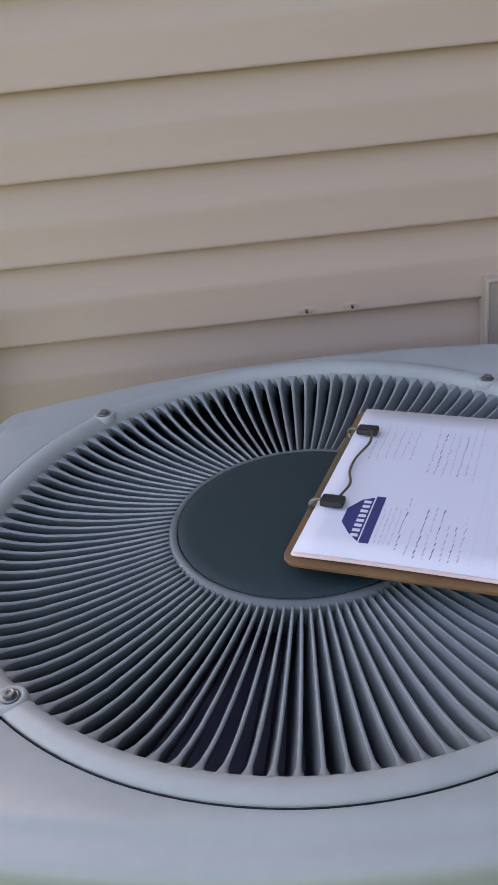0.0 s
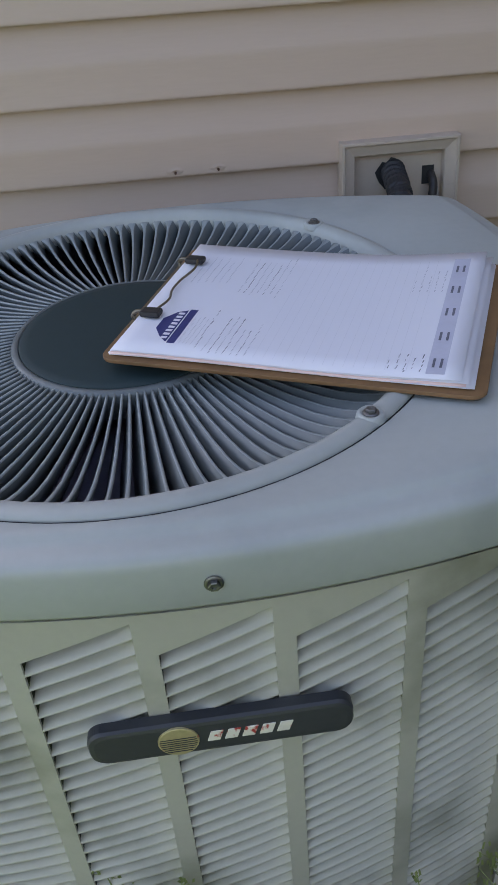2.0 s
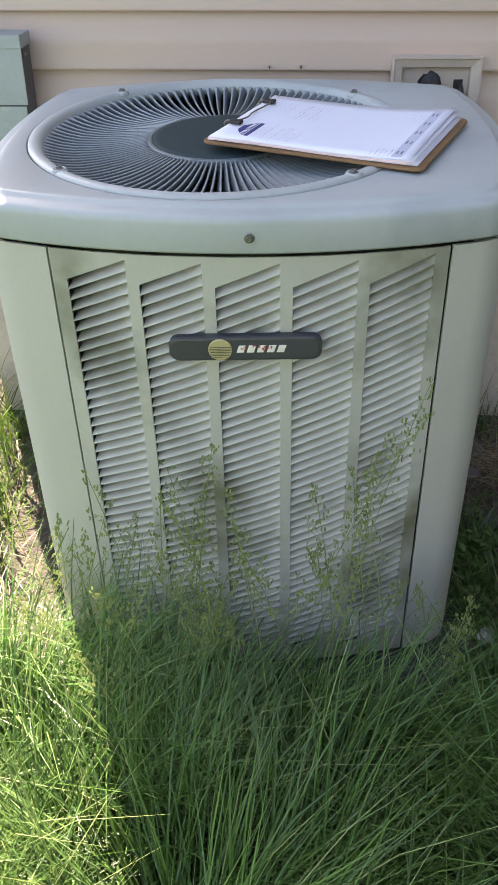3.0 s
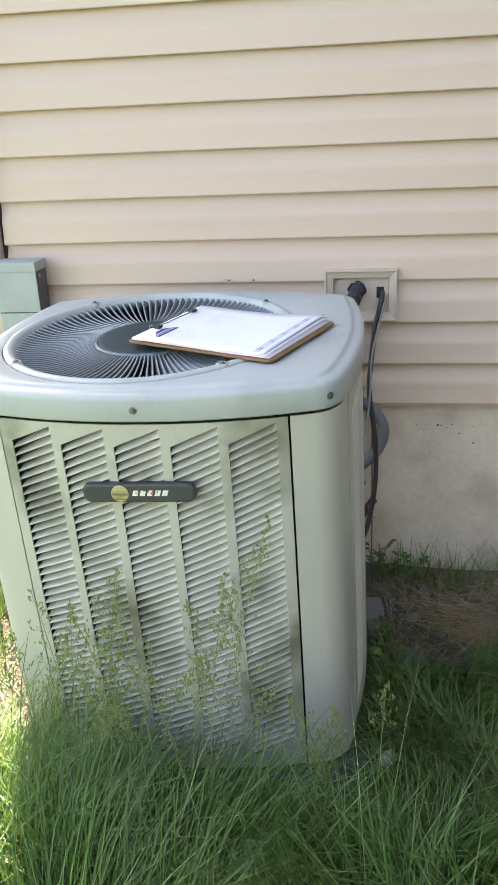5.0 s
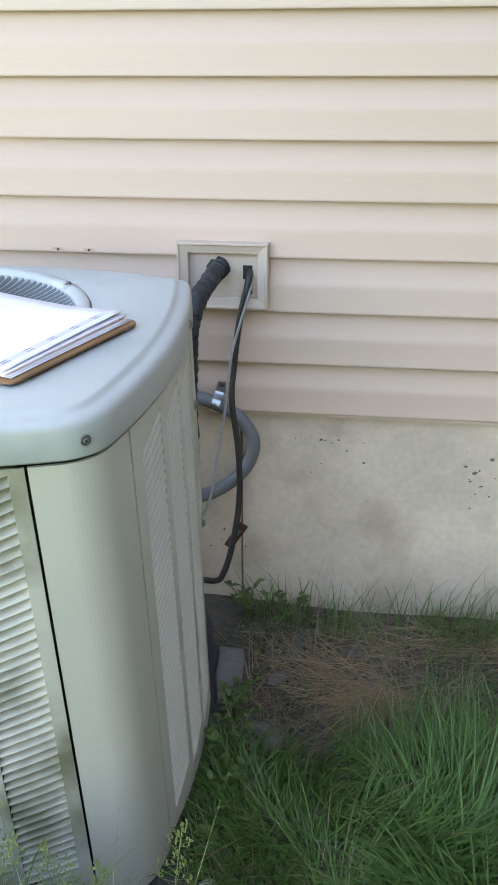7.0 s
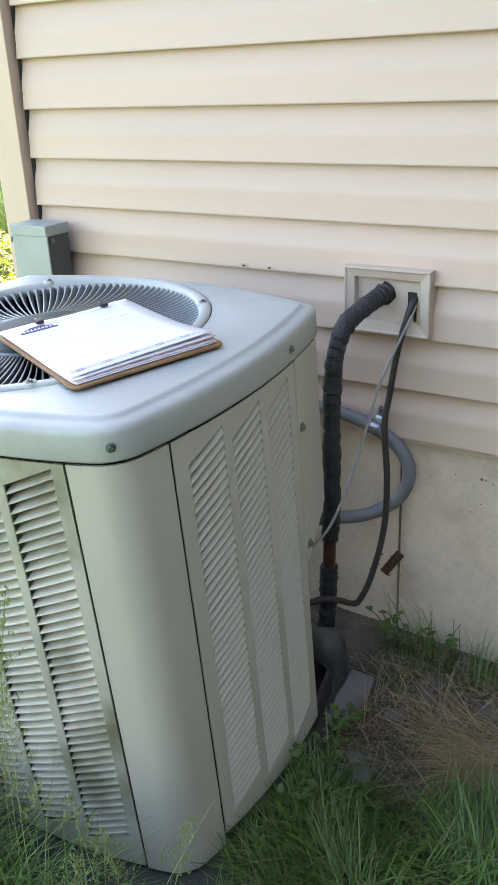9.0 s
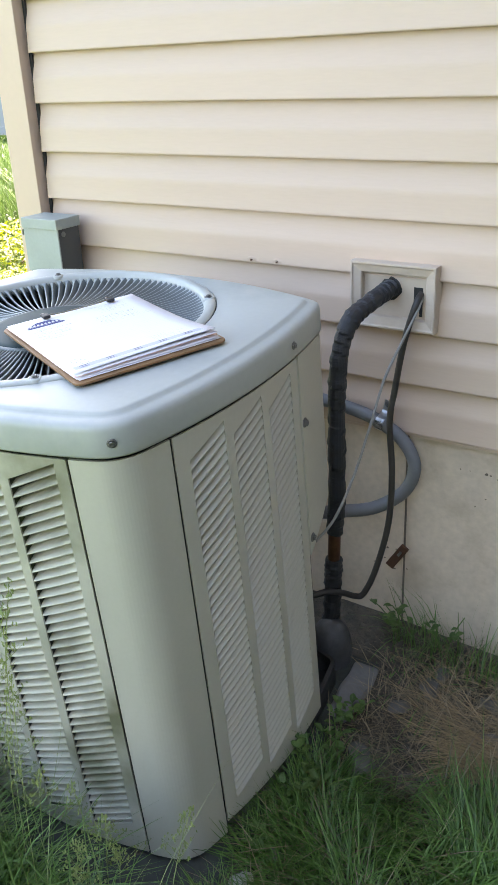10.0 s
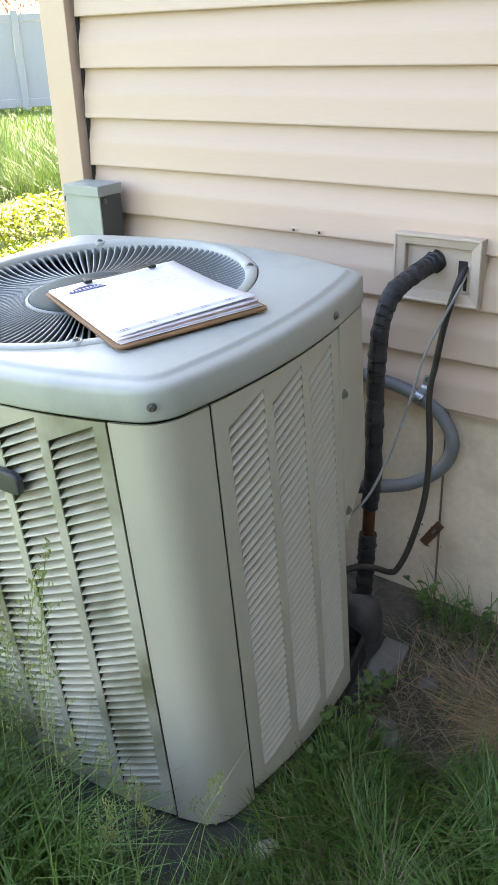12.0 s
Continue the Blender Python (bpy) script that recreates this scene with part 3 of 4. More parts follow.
for v in (H - 0.172, H - 0.388):
    screw(wiring, side_point(0.142, v, 0.0026), (1, 0.15, 0))

# screws round the skirt of the cap
cap_out = outline(-0.0004)


def skirt_screw(target):
    x, y = min(cap_out, key=lambda p: (p[0] - target[0]) ** 2 + (p[1] - target[1]) ** 2)
    c = Vector((x, y)).normalized()
    i = cap_out.index((x, y))
    d = Vector(cap_out[(i + 1) % len(cap_out)]) - Vector(cap_out[i - 1])
    screw(ac, (x, y, H - 0.032), (d.y, -d.x, 0), 0.0042)


for spot in ((0.008, -0.31), (0.318, -0.25), (0.345, 0.115), (-0.31, -0.25), (0.31, 0.25), (-0.31, 0.25)):
    skirt_screw(spot)

# ---- the fan grille ----
grille = part("fan_grille", lathe([(0.2700, H - 0.012), (0.2706, H - 0.0010), (0.2700, H + 0.0010), (0.2675, H + 0.0030), (0.2620, H + 0.0042), (0.2570, H + 0.0034), (0.2537, H + 0.0012), (0.2516, H - 0.0022),
                                   (0.2502, H - 0.0060), (0.2500, H - 0.016), (0.262, H - 0.016)], 112, FX, FY), CAP_PAINT, ac, "round ribbed fan grille", smooth=True)
HUB_R = 0.105


def fin_line(r):
    """Height of the fins' upper edge: a shallow dish."""
    f = (r - HUB_R) / (0.2545 - HUB_R)
    return H - 0.0105 - 0.006 * math.sin(math.pi * f) + 0.0070 * max(0.0, (f - 0.72) / 0.28) ** 1.6


def fin_mesh():
    rows = []
    radii = [HUB_R - 0.001, 0.115, 0.135, 0.16, 0.185, 0.21, 0.228, 0.240, 0.246, 0.2495, 0.2515]
    for r in radii:
        f = (r - HUB_R) / (0.2545 - HUB_R)
        w = 0.0011 + 0.0006 * f + 0.0052 * max(0.0, (r - 0.236) / 0.0155) ** 2.4
        tilt, deep, z = -0.0100 * min(1.0, r / 0.16), 0.0260, fin_line(r)
        lower = [(r, w * 0.55 + tilt, z - deep), (r, -w * 0.55 + tilt, z - deep)]
        rows.append([(r, w, z - 0.0010), (r, w * 0.5, z), (r, -w * 0.7, z - 0.0001), (r, -w + tilt * 0.4, z - deep * 0.45), *lower[::-1], (r, w + tilt * 0.4, z - deep * 0.45)])
    bm = loft(rows, True, (True, True))
    me = bpy.data.meshes.new("fin")
    bmesh.ops.recalc_face_normals(bm, faces=bm.faces)
    bm.to_mesh(me)
    bm.free()
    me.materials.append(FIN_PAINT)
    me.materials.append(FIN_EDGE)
    # the upper faces get the paler copy that carries the skylight
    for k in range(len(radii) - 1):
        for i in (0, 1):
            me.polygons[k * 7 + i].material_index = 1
    me.shade_smooth()
    return me


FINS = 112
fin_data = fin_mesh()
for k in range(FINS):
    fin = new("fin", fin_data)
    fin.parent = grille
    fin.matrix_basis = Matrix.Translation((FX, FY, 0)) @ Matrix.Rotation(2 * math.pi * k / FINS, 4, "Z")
part("hub_ring", lathe([(0.1070, H - 0.034), (0.1069, H - 0.0130), (0.1062, H - 0.0112), (0.1045, H - 0.0096), (0.1022, H - 0.0090), (0.1000, H - 0.0092), (0.0995, H - 0.0120)], 96, FX, FY), FIN_PAINT, grille, "pale ring round the hub", smooth=True)
part("hub_plate", lathe([(0.0994, H - 0.016), (0.0992, H - 0.0094), (0.0984, H - 0.0084), (0.090, H - 0.0074), (0.04, H - 0.0062), (0.0005, H - 0.0060)], 96, FX, FY, (False, True)), HUB_PAINT, grille, "dark blue-grey hub plate", smooth=True)

# a near-black ring paints the shade in the gap beside the grille
part("gasket", lathe([(0.2701, H - 0.004), (0.2702, H - 0.0014), (0.2713, H - 0.0014), (0.2714, H - 0.004)], 112, FX, FY), INSIDE, grille, "dark strip painting the shade in the gap round the grille")

# lugs that hold the grille
for ang in (-47.9, 41.6, 132.0, 222.0):
    m = Matrix.Translation((FX, FY, 0)) @ Matrix.Rotation(radians(ang), 4, "Z")
    lug = part("lug", lathe([(0.0110, H - 0.001), (0.0102, H + 0.0034), (0.0088, H + 0.0050), (0.0070, H + 0.0048), (0.0064, H + 0.0040)], 24, 0.2605, 0.0, (False, True)), CAP_PAINT, grille, smooth=True)
    lug.matrix_basis = m
    screw(grille, m @ Vector((0.2605, 0, H + 0.0040)), (0, 0, 1), 0.0040)

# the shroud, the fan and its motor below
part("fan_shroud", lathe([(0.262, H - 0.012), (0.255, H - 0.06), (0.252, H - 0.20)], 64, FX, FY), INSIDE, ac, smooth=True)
# added dark disc that closes the shroud below the fan
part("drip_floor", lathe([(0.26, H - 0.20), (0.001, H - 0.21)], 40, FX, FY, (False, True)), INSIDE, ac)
fan = part("fan", lathe([(0.045, H - 0.11), (0.045, H - 0.06), (0.04, H - 0.055), (0.001, H - 0.055)], 32, FX, FY, (True, True)), BLADE, ac, "grey three-bladed fan")
for k in range(3):
    rows = []
    for r, chord in ((0.04, 0.5), (0.10, 0.62), (0.17, 0.66), (0.215, 0.60), (0.238, 0.42)):
        row = []
        for s in np.linspace(-1, 1, 9):
            a = s * chord + 0.25 * (r / 0.24)
            row.append((r * math.cos(a), r * math.sin(a), H - 0.062 + 0.026 * s * (1 - 0.25 * r / 0.24) - 0.006 * (1 - s * s)))
        rows.append(row)
    bm = loft(rows, closed=False)
    bmesh.ops.recalc_face_normals(bm, faces=bm.faces)
    bmesh.ops.solidify(bm, geom=bm.faces[:], thickness=0.002)
    b = part("blade", bm, BLADE, fan, smooth=True)
    b.matrix_basis = Matrix.Translation((FX, FY, 0)) @ Matrix.Rotation(radians(-118 + 120 * k), 4, "Z")

# ---- the badge on the front louvres ----
badge = bmesh.new()
N_B, BW, BH, BR = 10, 0.0955, 0.0168, 0.0125
shape = []
for cx, cy, a0 in ((BW - BR, BH - BR, 0), (-BW + BR, BH - BR, 90), (-BW + BR, -BH + BR, 180), (BW - BR, -BH + BR, 270)):
    shape += [(cx + BR * math.cos(radians(a0 + 9 * k)), cy + BR * math.sin(radians(a0 + 9 * k))) for k in range(N_B + 1)]
BADGE_M = Matrix.Translation(front_point(0.0035, H - 0.176, 0.004)) @ Matrix.Rotation(radians(90), 4, "X") @ Matrix.Rotation(radians(1.2), 4, "Z")
badge = loft([[(x, y, -0.004) for x, y in shape], [(x, y, 0.004) for x, y in shape], [(x * 0.985, y * 0.93, 0.0065) for x, y in shape], [(x * 0.95, y * 0.78, 0.0072) for x, y in shape]], True, (True, True))
bmesh.ops.transform(badge, matrix=BADGE_M, verts=badge.verts)
plate = part("name_plate", badge, BADGE, ac, "charcoal name plate with a gold disc and worn pale marks")


def on_badge(bm, name, material, label=""):
    bmesh.ops.transform(bm, matrix=BADGE_M, verts=bm.verts)
    return part(name, bm, material, plate, label)


on_badge(lathe([(0.0150, 0.0068), (0.0148, 0.0082), (0.0140, 0.0086)], 32, -0.031, 0.0, (False, True)), "disc", GOLD, "worn gold foil disc with stripes")
for k in range(7):
    y = -0.0100 + 0.0023 * k
    w = math.sqrt(max(0.0, 0.0135 ** 2 - y * y))
    on_badge(box((-0.031 - w, y - 0.00035, 0.0085), (-0.031 + w, y + 0.00035, 0.0089)), "stripe", BADGE)
for k in range(5):
    x = -0.0085 + 0.0125 * k
    on_badge(box((-0.0046, -0.0050, 0.0068), (0.0046, 0.0050, 0.0080), 0.0005, Matrix.Translation((x + 0.004, 0.0005, 0)) @ Matrix(((1, 0.35, 0, 0), (0, 1, 0, 0), (0, 0, 1, 0), (0, 0, 0, 1)))), "mark", LETTER)

# ---- the clipboard on the cap ----
TOP = AC_POSE @ Matrix.Translation((0, 0, H))
CLIP_POSE = TOP @ Matrix.Translation((0.6505 - 0.534, -0.532 + 0.505, 0.0042)) @ Matrix.Rotation(radians(-23.2), 4, "Z")
clipboard = thing("clipboard", CLIP_POSE, "brown hardboard clipboard with a wire clip lying on the condenser", "clipboard")


def rounded(w, h, r, n=6):
    out = []
    for cx, cy, a0 in ((w - r, h - r, 0), (-w + r, h - r, 90), (-w + r, -h + r, 180), (w - r, -h + r, 270)):
        out += [(cx + r * math.cos(radians(a0 + 90 * k / n)), cy + r * math.sin(radians(a0 + 90 * k / n))) for k in range(n + 1)]
    return out


shape = [(x + 0.006, y) for x, y in rounded(0.1525, 0.1145, 0.012)]
part("board", loft([[(x * 0.998, y * 0.998, 0) for x, y in shape], [(x, y, 0.0006) for x, y in shape], [(x, y, 0.0026) for x, y in shape], [(x * 0.998, y * 0.998, 0.0032) for x, y in shape]], True, (True, True)), BOARD, clipboard)
part("clip_plate", box((-0.1445, -0.058, 0.0033), (-0.1385, 0.072, 0.0046), 0.0005), BRASS, clipboard, "flat metal clip plate")
for y in (-0.048, 0.062):
    part("clip_foot", box((-0.1350, y - 0.0060, 0.0102), (-0.117, y + 0.0060, 0.0155), 0.0022, None), RUBBER, clipboard, "black rubber clip foot")
    part("clip_spring", tube([(-0.142, y, 0.004), (-0.1435, y * 1.02, 0.009), (-0.139, y, 0.0130), (-0.130, y, 0.0130)], 0.0017, 8, 6), BRASS, clipboard)
part("clip_wire", tube([(-0.122, -0.044, 0.0145), (-0.119, -0.024, 0.0140), (-0.125, -0.002, 0.0118), (-0.125, 0.018, 0.0118), (-0.119, 0.040, 0.0140), (-0.122, 0.058, 0.0145)], 0.0011, 8, 8), BRASS, clipboard)

papers = thing("paper_stack", CLIP_POSE @ Matrix.Translation((0, 0, 0.0034)), "stack of white and pink printed forms clipped to the board", "paper")


def sheet(x0, x1, y0, y1, z, curl, material, name="sheet", skew=0.0):
    """A sheet of paper whose free end lifts a little."""
    def at(u, v, dz=0.0):
        x, y = x0 + (x1 - x0) * u, y0 + (y1 - y0) * v
        lift = curl * max(0, u - 0.55) ** 2 * 4.9 * (0.35 + 0.9 * v) + 0.0006 * math.sin(7 * u + 2 * v)
        return (x - skew * y, y + skew * x, z + lift + dz)
    rows = [[at(u, v) for v in np.linspace(0, 1, 10)] for u in np.linspace(0, 1, 22)]
    bm = loft(rows, closed=False)
    bmesh.ops.recalc_face_normals(bm, faces=bm.faces)
    bmesh.ops.solidify(bm, geom=bm.faces[:], thickness=0.0003)
    return part(name, bm, material, papers, smooth=True), at


sheet(-0.140, 0.149, -0.107, 0.109, 0.0008, 0.000, PAPER, skew=0.004)
sheet(-0.140, 0.147, -0.108, 0.108, 0.0017, 0.0012, PAPER, skew=-0.006)
sheet(-0.139, 0.143, -0.109, 0.107, 0.0026, 0.0028, PAPER_PINK, "pink_sheet", skew=0.002)
sheet(-0.138, 0.145, -0.107, 0.108, 0.0035, 0.0042, PAPER, skew=-0.002)
_, TOP_AT = sheet(-0.138, 0.1395, -0.1075, 0.1075, 0.0046, 0.0075, PAPER, "form")


def ink(u0, u1, v0, v1, material, name="print_bar"):
    n = max(2, int(abs(u1 - u0) * 24) + 1)
    rows = [[TOP_AT(u, v, 0.00045) for v in (v0, (v0 + v1) / 2, v1)] for u in np.linspace(u0, u1, n)]
    bm = loft(rows, closed=False)
    bmesh.ops.recalc_face_normals(bm, faces=bm.faces)
    return part(name, bm, material, papers)


# printed matter: u runs down the form, v across it
ink(0.150, 0.175, 0.085, 0.36, INK_BLUE, "logo_bar")
tri_bm = loft([[TOP_AT(0.146, v, 0.0005) for v in np.linspace(0.09, 0.35, 6)], [TOP_AT(0.115, v, 0.0005) for v in np.linspace(0.13, 0.33, 6)], [TOP_AT(0.085, v, 0.0005) for v in np.linspace(0.19, 0.27, 6)]], closed=False)
part("logo_shape", tri_bm, INK_BLUE, papers)
for k in range(8):
    v = 0.112 + k * 0.028
    rows = [[TOP_AT(u, vv, 0.0009) for vv in (v, v + 0.017)] for u in (0.122, 0.142)]
    part("logo_mark", loft(rows, closed=False), PAPER, papers)
rp = random.Random(11)


def scribble(u, v0, v1, material, tall=0.006, name="handwriting"):
    """A line of unreadable writing: short strokes with gaps."""
    bm = bmesh.new()
    v = v0
    while v < v1:
        w = rp.uniform(0.008, 0.03)
        du, h = rp.uniform(-0.002, 0.002), tall * rp.uniform(0.35, 1.0)
        a = [bm.verts.new(TOP_AT(u + du + p, v + q, 0.00045)) for p, q in ((0, 0), (h * 0.5, 0), (h, w), (h * 0.4, w))]
        bm.faces.new(a)
        v += w + rp.uniform(0.004, 0.016)
    bmesh.ops.recalc_face_normals(bm, faces=bm.faces)
    for fc in bm.faces:
        if fc.normal.z < 0:
            fc.normal_flip()
    part(name, bm, material, papers)


for k in range(4):
    scribble(0.185 + 0.013 * k, 0.09, 0.27 + 0.04 * rp.random(), INK_GREY, 0.005, "print_line")
scribble(0.240, 0.07, 0.38, INK, 0.007, "print_line")
for k in range(6):
    v0 = 0.60 + 0.03 * rp.random()
    scribble(0.075 + 0.024 * k, v0, v0 + 0.16 + 0.14 * rp.random(), INK_GREY, 0.006, "print_line")
for k in range(7):
    v0 = 0.03 + 0.02 * rp.random()
    scribble(0.27 + 0.021 * k, v0, v0 + 0.12 + 0.22 * rp.random(), INK if k % 2 else INK_GREY)
    v0 = 0.48 + 0.08 * rp.random()
    scribble(0.255 + 0.021 * k, v0, v0 + 0.2 + 0.24 * rp.random(), INK if k in (1, 4) else INK_GREY)
for k in range(16):
    u = 0.425 + 0.0285 * k
    ink(u, u + 0.0011, 0.04, 0.93, INK_RULE, "ruled_line")
for k in range(5):
    scribble(0.80 + 0.022 * k, 0.03 + 0.03 * rp.random(), 0.10 + 0.05 * rp.random(), INK)
    scribble(0.80 + 0.022 * k, 0.64, 0.72 + 0.16 * rp.random(), INK_GREY)
ink(0.905, 0.955, 0.03, 0.94, INK_PALE, "footer_band")
for k in range(5):
    v = 0.07 + 0.185 * k
    for uu in (0.917, 0.937):
        rows = [[TOP_AT(u, vv, 0.0008) for vv in (v, v + 0.06)] for u in (uu, uu + 0.007)]
        part("print_bar", loft(rows, closed=False), INK, papers)

# ---- fittings on the wall ----
block = thing("siding_block", pose(0.8725, -0.001, BASE_Z - 0.033), "beige vinyl mounting block with pipe and cable holes", "wall fitting")
BLOCK_FRAME = [(0.000, 0.012), (0.000, -0.0165), (0.0012, -0.0188), (0.0040, -0.0188), (0.0052, -0.0165), (0.0066, -0.0155), (0.0160, -0.0128), (0.0190, -0.0122), (0.0204, -0.0105), (0.0208, 0.0008), (0.0208, 0.008)]
part("block_frame", loft([[(sx * (0.0845 - d), y, sz * (0.0612 - d)) for sx, sz in ((-1, -1), (1, -1), (1, 1), (-1, 1))] for d, y in BLOCK_FRAME]), BLOCK, block, "stepped picture-frame rim")
part("block_plate", box((-0.0655, 0.001, -0.0435), (0.0640, 0.011, 0.0435), 0.001), BLOCK, block)
# the holes are flat plates on the block, coloured dark like their shaded depth
hole = bmesh.new()
bmesh.ops.create_circle(hole, cap_ends=True, segments=18, radius=0.021)
for v in hole.verts:
    v.co = Vector((v.co.x * (1 + 0.12 * math.sin(5 * v.index)) - 0.010, 0.0002, v.co.y * (1 + 0.15 * math.cos(3 * v.index)) + 0.010))
part("pipe_hole", hole, SHADOW_GAP, block, "ragged dark pipe hole")
part("cable_hole", box((0.036, 0.0002, -0.008), (0.0535, 0.0009, 0.018)), SHADOW_GAP, block, "dark square cable hole")
part("cable_slit", box((0.0475, 0.0002, -0.036), (0.0535, 0.0009, -0.0085)), SHADOW_GAP, block)

for x in (0.557, 0.617):
    pucker = lathe([(0.011, 0.0), (0.008, 0.0006), (0.0048, 0.0016), (0.0030, 0.0012), (0.0016, 0.0)], 18, cap=(False, True))
    bmesh.ops.transform(pucker, matrix=Matrix.Translation((x, 0.0014, BASE_Z + 0.0075)) @ Matrix.Rotation(radians(90), 4, "X") @ Matrix.Diagonal((1.2, 0.55, 1, 1)), verts=pucker.verts)
    part("pucker", pucker, VINYL, wall, smooth=True)
    tagged(mesh_ob("nail", tube([(x, 0.004, BASE_Z + 0.006), (x, -0.003, BASE_Z + 0.006)], 0.0018, 10, 2), RUST), "rusty nail head in the siding lip", "nail", "nails in the siding")

line_set = thing("refrigerant_line", pose(0.86, -0.02, BASE_Z - 0.024), "black taped insulated pipe bending down behind the condenser", "pipe")
off = Vector((0.86, -0.02, BASE_Z - 0.024))
route = [(0.866, 0.002, 0.781), (0.862, -0.030, 0.777), (0.856, -0.078, 0.768), (0.845, -0.128, 0.748), (0.836, -0.150, 0.695), (0.832, -0.154, 0.620), (0.830, -0.152, 0.545), (0.829, -0.150, 0.403), (0.824, -0.150, 0.325)]
wrap = random.Random(2)
lump = [1 + wrap.uniform(-0.05, 0.08) for _ in range(400)]
part("insulation", tube([Vector(p) - off for p in route], 0.0150, 18, 16, lambda k, n: lump[k // 3], 0.15), FOAM, line_set, "black taped foam insulation", smooth=False)
part("copper_pipe", tube([Vector(p) - off for p in ((0.824, -0.150, 0.34), (0.823, -0.150, 0.29), (0.821, -0.150, 0.24))], 0.0125, 12, 4), COPPER, line_set, "short run of bare copper pipe", smooth=True)
part("lower_insulation", tube([Vector(p) - off for p in ((0.822, -0.150, 0.265), (0.820, -0.150, 0.208), (0.815, -0.150, 0.124), (0.803, -0.165, 0.080), (0.775, -0.195, 0.065))], 0.0165, 16, 10, lambda k, n: lump[k + 100], 0.13), FOAM, line_set, "black taped foam insulation")

cable = thing("power_cable", pose(0.92, -0.01, 0.76), "black cable hanging from the wall block to the condenser", "cable")
off = Vector((0.92, -0.01, 0.76))
part("cable_run", tube([Vector(p) - off for p in ((0.922, 0.004, 0.775), (0.920, -0.02, 0.755), (0.906, -0.032, 0.69), (0.896, -0.045, 0.60), (0.894, -0.06, 0.54), (0.908, -0.075, 0.44), (0.911, -0.092, 0.34),
                                        (0.898, -0.118, 0.245), (0.882, -0.137, 0.195), (0.868, -0.145, 0.188), (0.852, -0.17, 0.205), (0.835, -0.21, 0.225), (0.80, -0.26, 0.22))], 0.0062, 10, 10), CABLE, cable, smooth=True)
wire = thing("control_wire", pose(0.92, -0.01, 0.76), "thin grey control wire running to the wiring cover", "wire")
part("wire_run", tube([Vector(p) - off for p in ((0.926, 0.004, 0.772), (0.925, -0.025, 0.745), (0.912, -0.06, 0.695), (0.900, -0.10, 0.64), (0.897, -0.15, 0.567), (0.888, -0.20, 0.480), (0.882, -0.26, 0.425), (0.866, -0.300, 0.395))], 0.0026, 8, 10), WIRE, wire, smooth=True)
conduit = thing("conduit", pose(0.85, -0.02, 0.52), "grey flexible conduit looping along the foundation", "conduit")
off = Vector((0.85, -0.02, 0.52))
part("conduit_run", tube([Vector(p) - off for p in ((0.55, -0.012, 0.545), (0.70, -0.014, 0.540), (0.80, -0.016, 0.530), (0.858, -0.016, 0.513), (0.905, -0.016, 0.483), (0.930, -0.018, 0.435), (0.913, -0.026, 0.380), (0.865, -0.058, 0.347),
                                           (0.815, -0.105, 0.348), (0.76, -0.17, 0.36))], 0.0130, 12, 12, lambda k, n: 1 + 0.035 * (k % 2)), CONDUIT, conduit, smooth=True)
arc = [(1.10 * 0.0135 * math.cos(a), 1.10 * 0.0135 * math.sin(a)) for a in np.linspace(radians(270), radians(95), 14)] + [(0.010, 0.0185), (0.0135, 0.022), (0.0135, 0.044)]
strap = loft([[(-0.0085, y, z) for y, z in arc], [(0.0085, y, z) for y, z in arc]], closed=False)
bmesh.ops.recalc_face_normals(strap, faces=strap.faces)
bmesh.ops.solidify(strap, geom=strap.faces[:], thickness=-0.0014)
bmesh.ops.transform(strap, matrix=pose(0.006, 0.003, -0.006, 0, 14, 0), verts=strap.verts)
part("conduit_clamp", strap, ZINC, conduit, "shiny zinc conduit clamp", smooth=False)
screw(conduit, (0.0155, 0.0135, 0.031), (0, -1, 0), 0.0040)

bracket = thing("wall_bracket", pose(0.889, 0.006, 0.204, 0, -58, 0), "small rusted steel bracket on the foundation", "bracket")
part("bracket_plate", box((-0.033, -0.002, -0.0095), (0.033, 0.004, 0.0095), 0.001), RUST, bracket)
part("bracket_slot", box((0.004, -0.0026, -0.003), (0.018, -0.0021, 0.003)), STEEL, bracket)

dis = thing("disconnect_box", pose(0.055, -0.0005, BASE_Z), "grey-green metal electrical disconnect box on the corner post", "electrical box")
part("box_body", box((-0.0515, -0.083, -0.115), (0.0515, -0.0185, 0.066), 0.002), BOX_SIDE, dis)
part("box_cover", box((-0.0535, -0.0875, -0.046), (0.0530, -0.0835, 0.060), 0.0015), BOX_PAINT, dis, "pale grey-green front cover")
part("box_lid", box((-0.0545, -0.0905, 0.0505), (0.0540, -0.016, 0.0735), 0.002), BOX_PAINT, dis, "overhanging lid")
part("lower_cover", box((-0.0495, -0.0868, -0.112), (0.0495, -0.0835, -0.0485), 0.0015), BOX_PAINT, dis)
part("hasp", box((-0.0585, -0.0885, 0.034), (-0.0550, -0.070, 0.047), 0.001), STEEL, dis)
screw(dis, (0.0545, -0.072, 0.040), (1, 0, 0), 0.004)

# ---- pad and stones ----
pad = tagged(mesh_ob("equipment_pad", box((-0.372, -0.375, -0.075), (0.372, 0.322, -0.0205), 0.008), PAD), "thin black plastic pad under the condenser", "pad")
pad.matrix_world = AC_POSE
